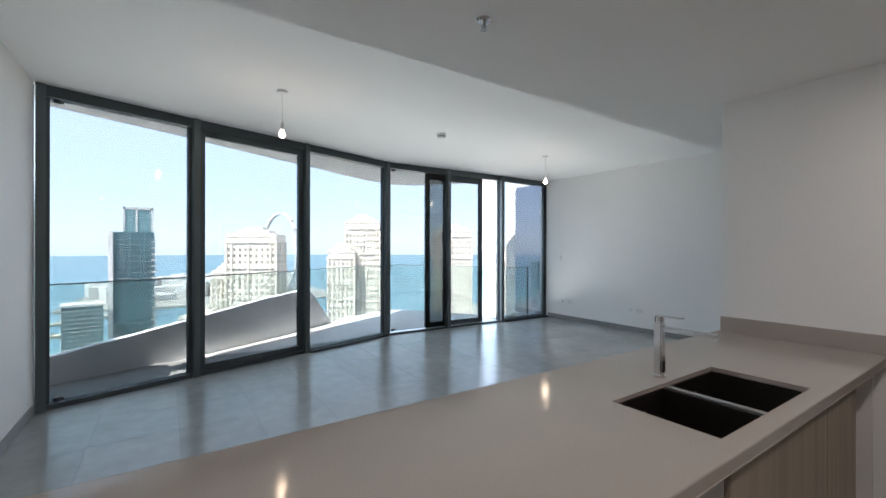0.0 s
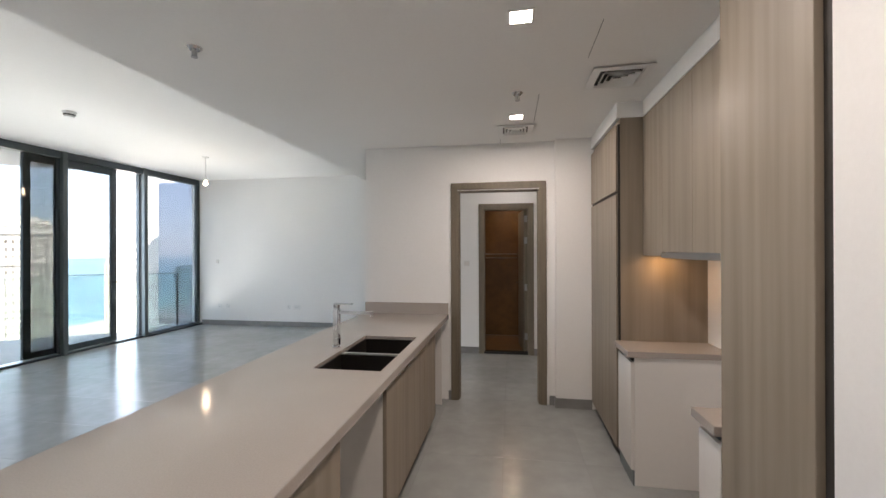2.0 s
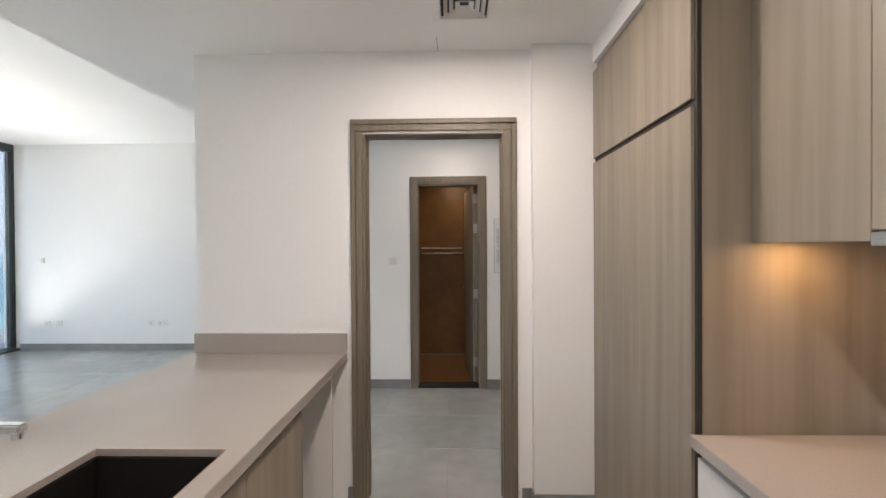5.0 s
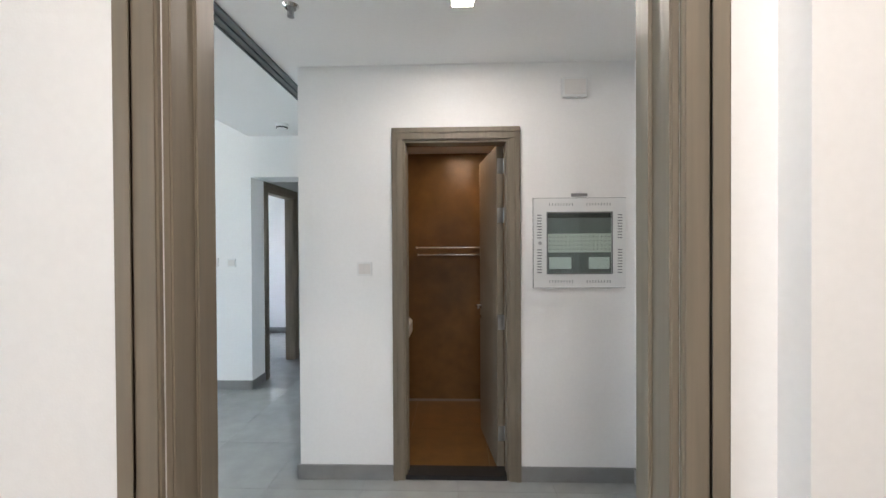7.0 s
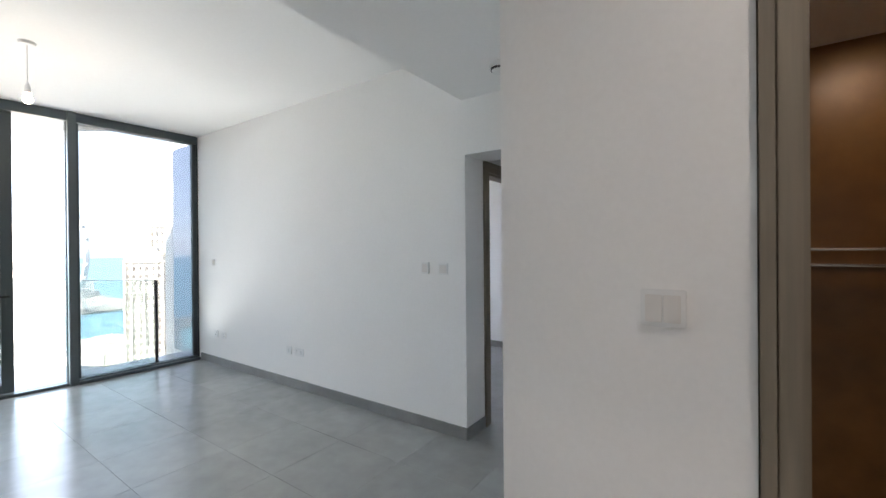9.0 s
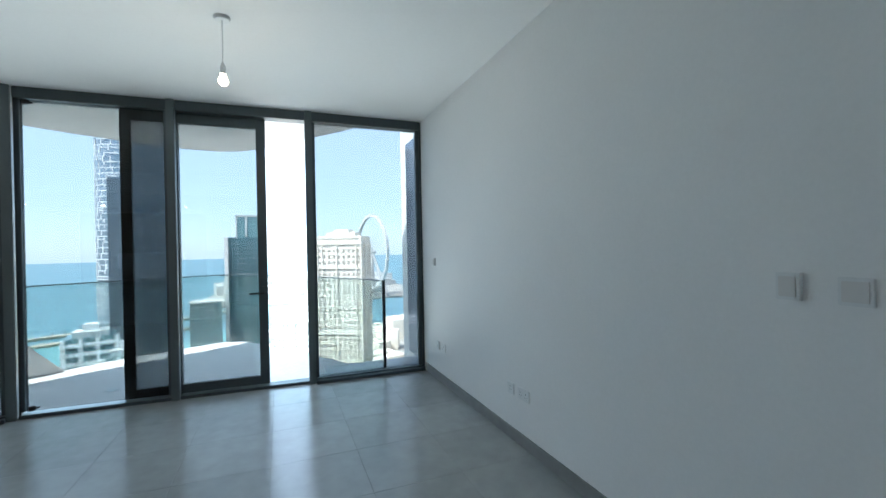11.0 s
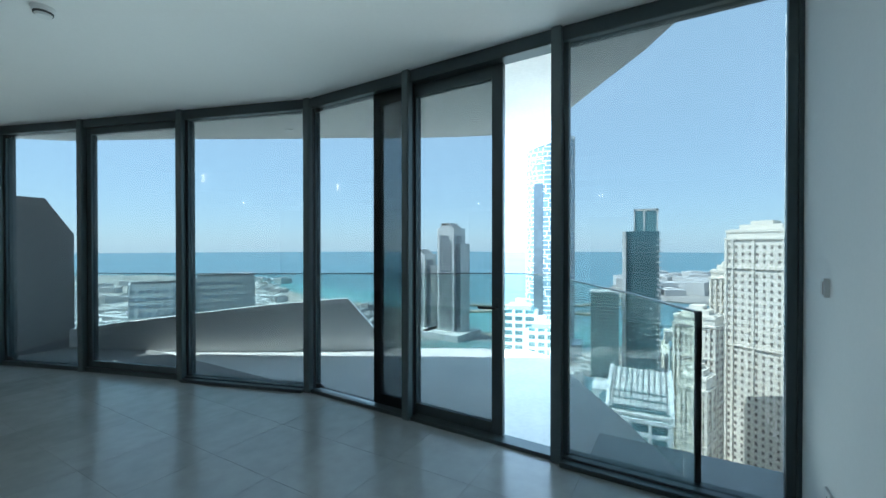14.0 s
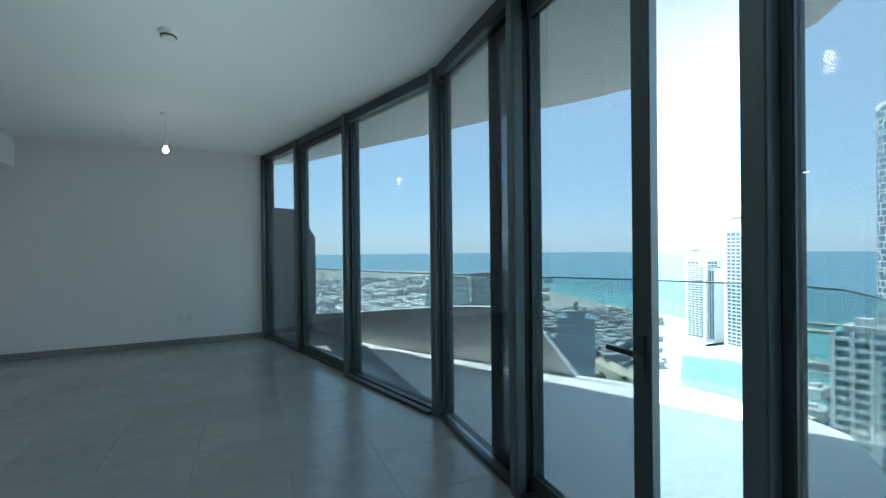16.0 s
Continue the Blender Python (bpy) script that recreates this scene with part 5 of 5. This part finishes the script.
    for u in (-0.96, -0.34, 0.3, 0.92):
        box("pier", (hw * u, -hd - 1.0, 0), (hw * u + 0.9, -hd, hf - 1), M_FRAME, ob)


curved_roof_building(-128, -2.5, 93, 7.2, 8, -34.5, -42)
tower("glass_block", -141, -23, 102, 13, 14, -43, "dark teal glass block with pale floor bands", M_TEAL, floors=16, slab=(M_PALE, 0.3, 0.5), roof=[(0.5, 0.5, 1.5, M_GREYROOF)])
tower("framed_block", -136, -14, 99, 4.6, 8, -41, "narrow white-framed block with tall glass", M_FRAME, window=M_BLUEGLASS, floors=7, cols=1, win_w=0.72, win_h=0.8)
tower("office_block", -232, -358, 148, 48, 26, -26, "pale blue-grey office block with window bands", M_PALE, window=M_BLUEGLASS, floors=12, cols=10, side_cols=5, roof=[(0.94, 0.94, 2.0, M_GREYROOF)])
tower("office_block", -184, -372, 155, 44, 26, -29.5, "white office block with window rows", M_FRAME, window=M_BLUEGLASS, floors=11, cols=8, side_cols=5, roof=[(0.9, 0.9, 2.0, M_GREYROOF)])
tower("glass_tower", -208, -214, 137, 24, 20, -47, "blue glass tower with a pointed roof", M_BLUEGLASS, floors=16, slab=(M_PALE, 0.2, 0.4), roof=[(0.5, 0.5, 4, M_GREYROOF), (0.12, 0.12, 10, M_GREYROOF)])


def wheel(cx, cy, cz, r, rot):
    ob = tagged(new("observation_wheel"), "huge white observation wheel on the far island", "ferris wheel")
    ob.matrix_world = pose(cx, cy, cz, 0, 0, rot)
    n = 64
    bm = bmesh.new()
    rows = []
    for i in range(n):
        a = 2 * math.pi * i / n
        rows.append([bm.verts.new((q * math.cos(a), dy, q * math.sin(a))) for q, dy in ((r, -3), (r, 3), (r - 5, 3), (r - 5, -3))])
    for i in range(n):
        j = (i + 1) % n
        for k in range(4):
            bm.faces.new((rows[i][k], rows[j][k], rows[j][(k + 1) % 4], rows[i][(k + 1) % 4]))
    part("rim", bm, M_PALE, ob)
    for i in range(24):
        a = 2 * math.pi * i / 24
        bm = bmesh.new()
        add_box(bm, (0, -0.25, -0.25), (r - 2, 0.25, 0.25), Matrix.Rotation(-a, 4, 'Y'))
        part("spoke", bm, M_PALE, ob)
        bm = bmesh.new()
        add_box(bm, (r - 0.5, -2.2, -2.2), (r + 3.2, 2.2, 2.2), Matrix.Rotation(-a - 0.06, 4, 'Y'))
        part("cabin", bm, M_PALE, ob)
    for s in (-1, 1):
        for t in (-1, 1):
            bm = bmesh.new()
            m = look((0, 0, 0), (s * r * 0.45, t * 22, -(cz - ZG)))
            ln = math.sqrt((s * r * 0.45) ** 2 + 22 ** 2 + (cz - ZG) ** 2)
            add_box(bm, (-2.2, -2.2, -ln), (2.2, 2.2, 0), m)
            part("support_leg", bm, M_PALE, ob)
    bm = bmesh.new()
    add_cyl(bm, (0, -8, 0), 5, 16, 24, "y")
    part("hub", bm, M_PALE, ob)


wheel(-882, 192, -4, 80, 12)

# low-rise districts, drawn as one mass each
rnd = random.Random(11)


def district(name, az0, az1, r0, r1, count, smin, smax, hmin, hmax, mat, label):
    bm = bmesh.new()
    for _ in range(count):
        az, r = rnd.uniform(az0, az1), rnd.uniform(r0, r1)
        x, y = polar(az, r)
        s, q, h = rnd.uniform(smin, smax), rnd.uniform(smin, smax), rnd.uniform(hmin, hmax)
        z = zsea(r)
        m = Matrix.Translation((x, y, z)) @ Matrix.Rotation(rnd.choice((0.1, 0.35, 1.2)), 4, 'Z')
        add_box(bm, (-s / 2, -q / 2, 0), (s / 2, q / 2, h), m)
        add_box(bm, (-s / 4, -q / 4, h), (s / 6, q / 5, h + 2), m)
    return tagged(part(name, bm, mat), label, "buildings", "", "stuff")


district("far_houses", 141, 174, 420, 1320, 420, 10, 38, 5, 14, M_PALE, "far low houses paled for haze, spread to the shore")
district("shore_warehouses", 127, 142, 380, 640, 130, 9, 26, 4, 14, M_GREYROOF, "flat-roofed grey shopping buildings by the beach")
district("island_blocks", 76, 96, 930, 1350, 80, 22, 55, 14, 34, M_PALE, "pale apartment blocks on the far island")
district("quay_buildings", 90, 112, 300, 372, 40, 8, 18, 4, 9, M_PALE, "low pale buildings along the quay")
district("shore_blocks", 58, 90, 260, 500, 60, 12, 34, 8, 26, M_BEIGE, "low cream blocks by the shore")
district("street_trees", 128, 165, 260, 620, 260, 3, 8, 3, 6, M_GREEN, "green street trees far below, paled for haze")
district("inland_blocks", 200, 380, 150, 900, 240, 18, 40, 30, 90, M_PALE, "pale city blocks inland")

# ---- tiles, laid last ----
GAP = 0.002


def tiles(parent, x0, x1, y0, y1, ox, oy, s, mat, z0, z1, mask=None, nm="tile"):
    bm = bmesh.new()
    add_box(bm, (0, 0, z0), (s - GAP, s - GAP, z1))
    bmesh.ops.bevel(bm, geom=[e for e in bm.edges if all(v.co.z == z1 for v in e.verts)], offset=0.001, segments=1, affect='EDGES')
    me = bpy.data.meshes.new(nm)
    bm.to_mesh(me)
    bm.free()
    me.materials.append(mat)
    n = 0
    i = math.floor((x0 - ox) / s)
    while ox + i * s < x1:
        j = math.floor((y0 - oy) / s)
        while oy + j * s < y1:
            x, y = ox + i * s, oy + j * s
            if mask is None or mask(x + s / 2, y + s / 2):
                o = new(nm, me)
                o.parent = parent
                o.location = (x, y, 0)
                n += 1
            j += 1
        i += 1
    return n


def indoors(x, y):
    if y > 8.0:
        return x < -0.4
    if y > BY + 0.35:
        return x < -0.3
    edge = -5.0 - (y + 0.57) * 0.27 if y < 3.8 else -6.2
    return x > edge - 0.3 and not (y < -0.95 and x < -1.2)


tiles(FLOOR, -6.3, 2.0, -2.6, 10.6, -5.0, 6.0, 0.6, M_TILE, -0.0015, 0.0, indoors)
tiles(BFLOOR, -0.45, XH, BY + 0.14, 7.5, 0.02, BY + 0.13, 0.6, M_BATHTILE, 0.002, 0.0065, lambda x, y: BY + 0.2 < y < 7.4 and x < 1.5)
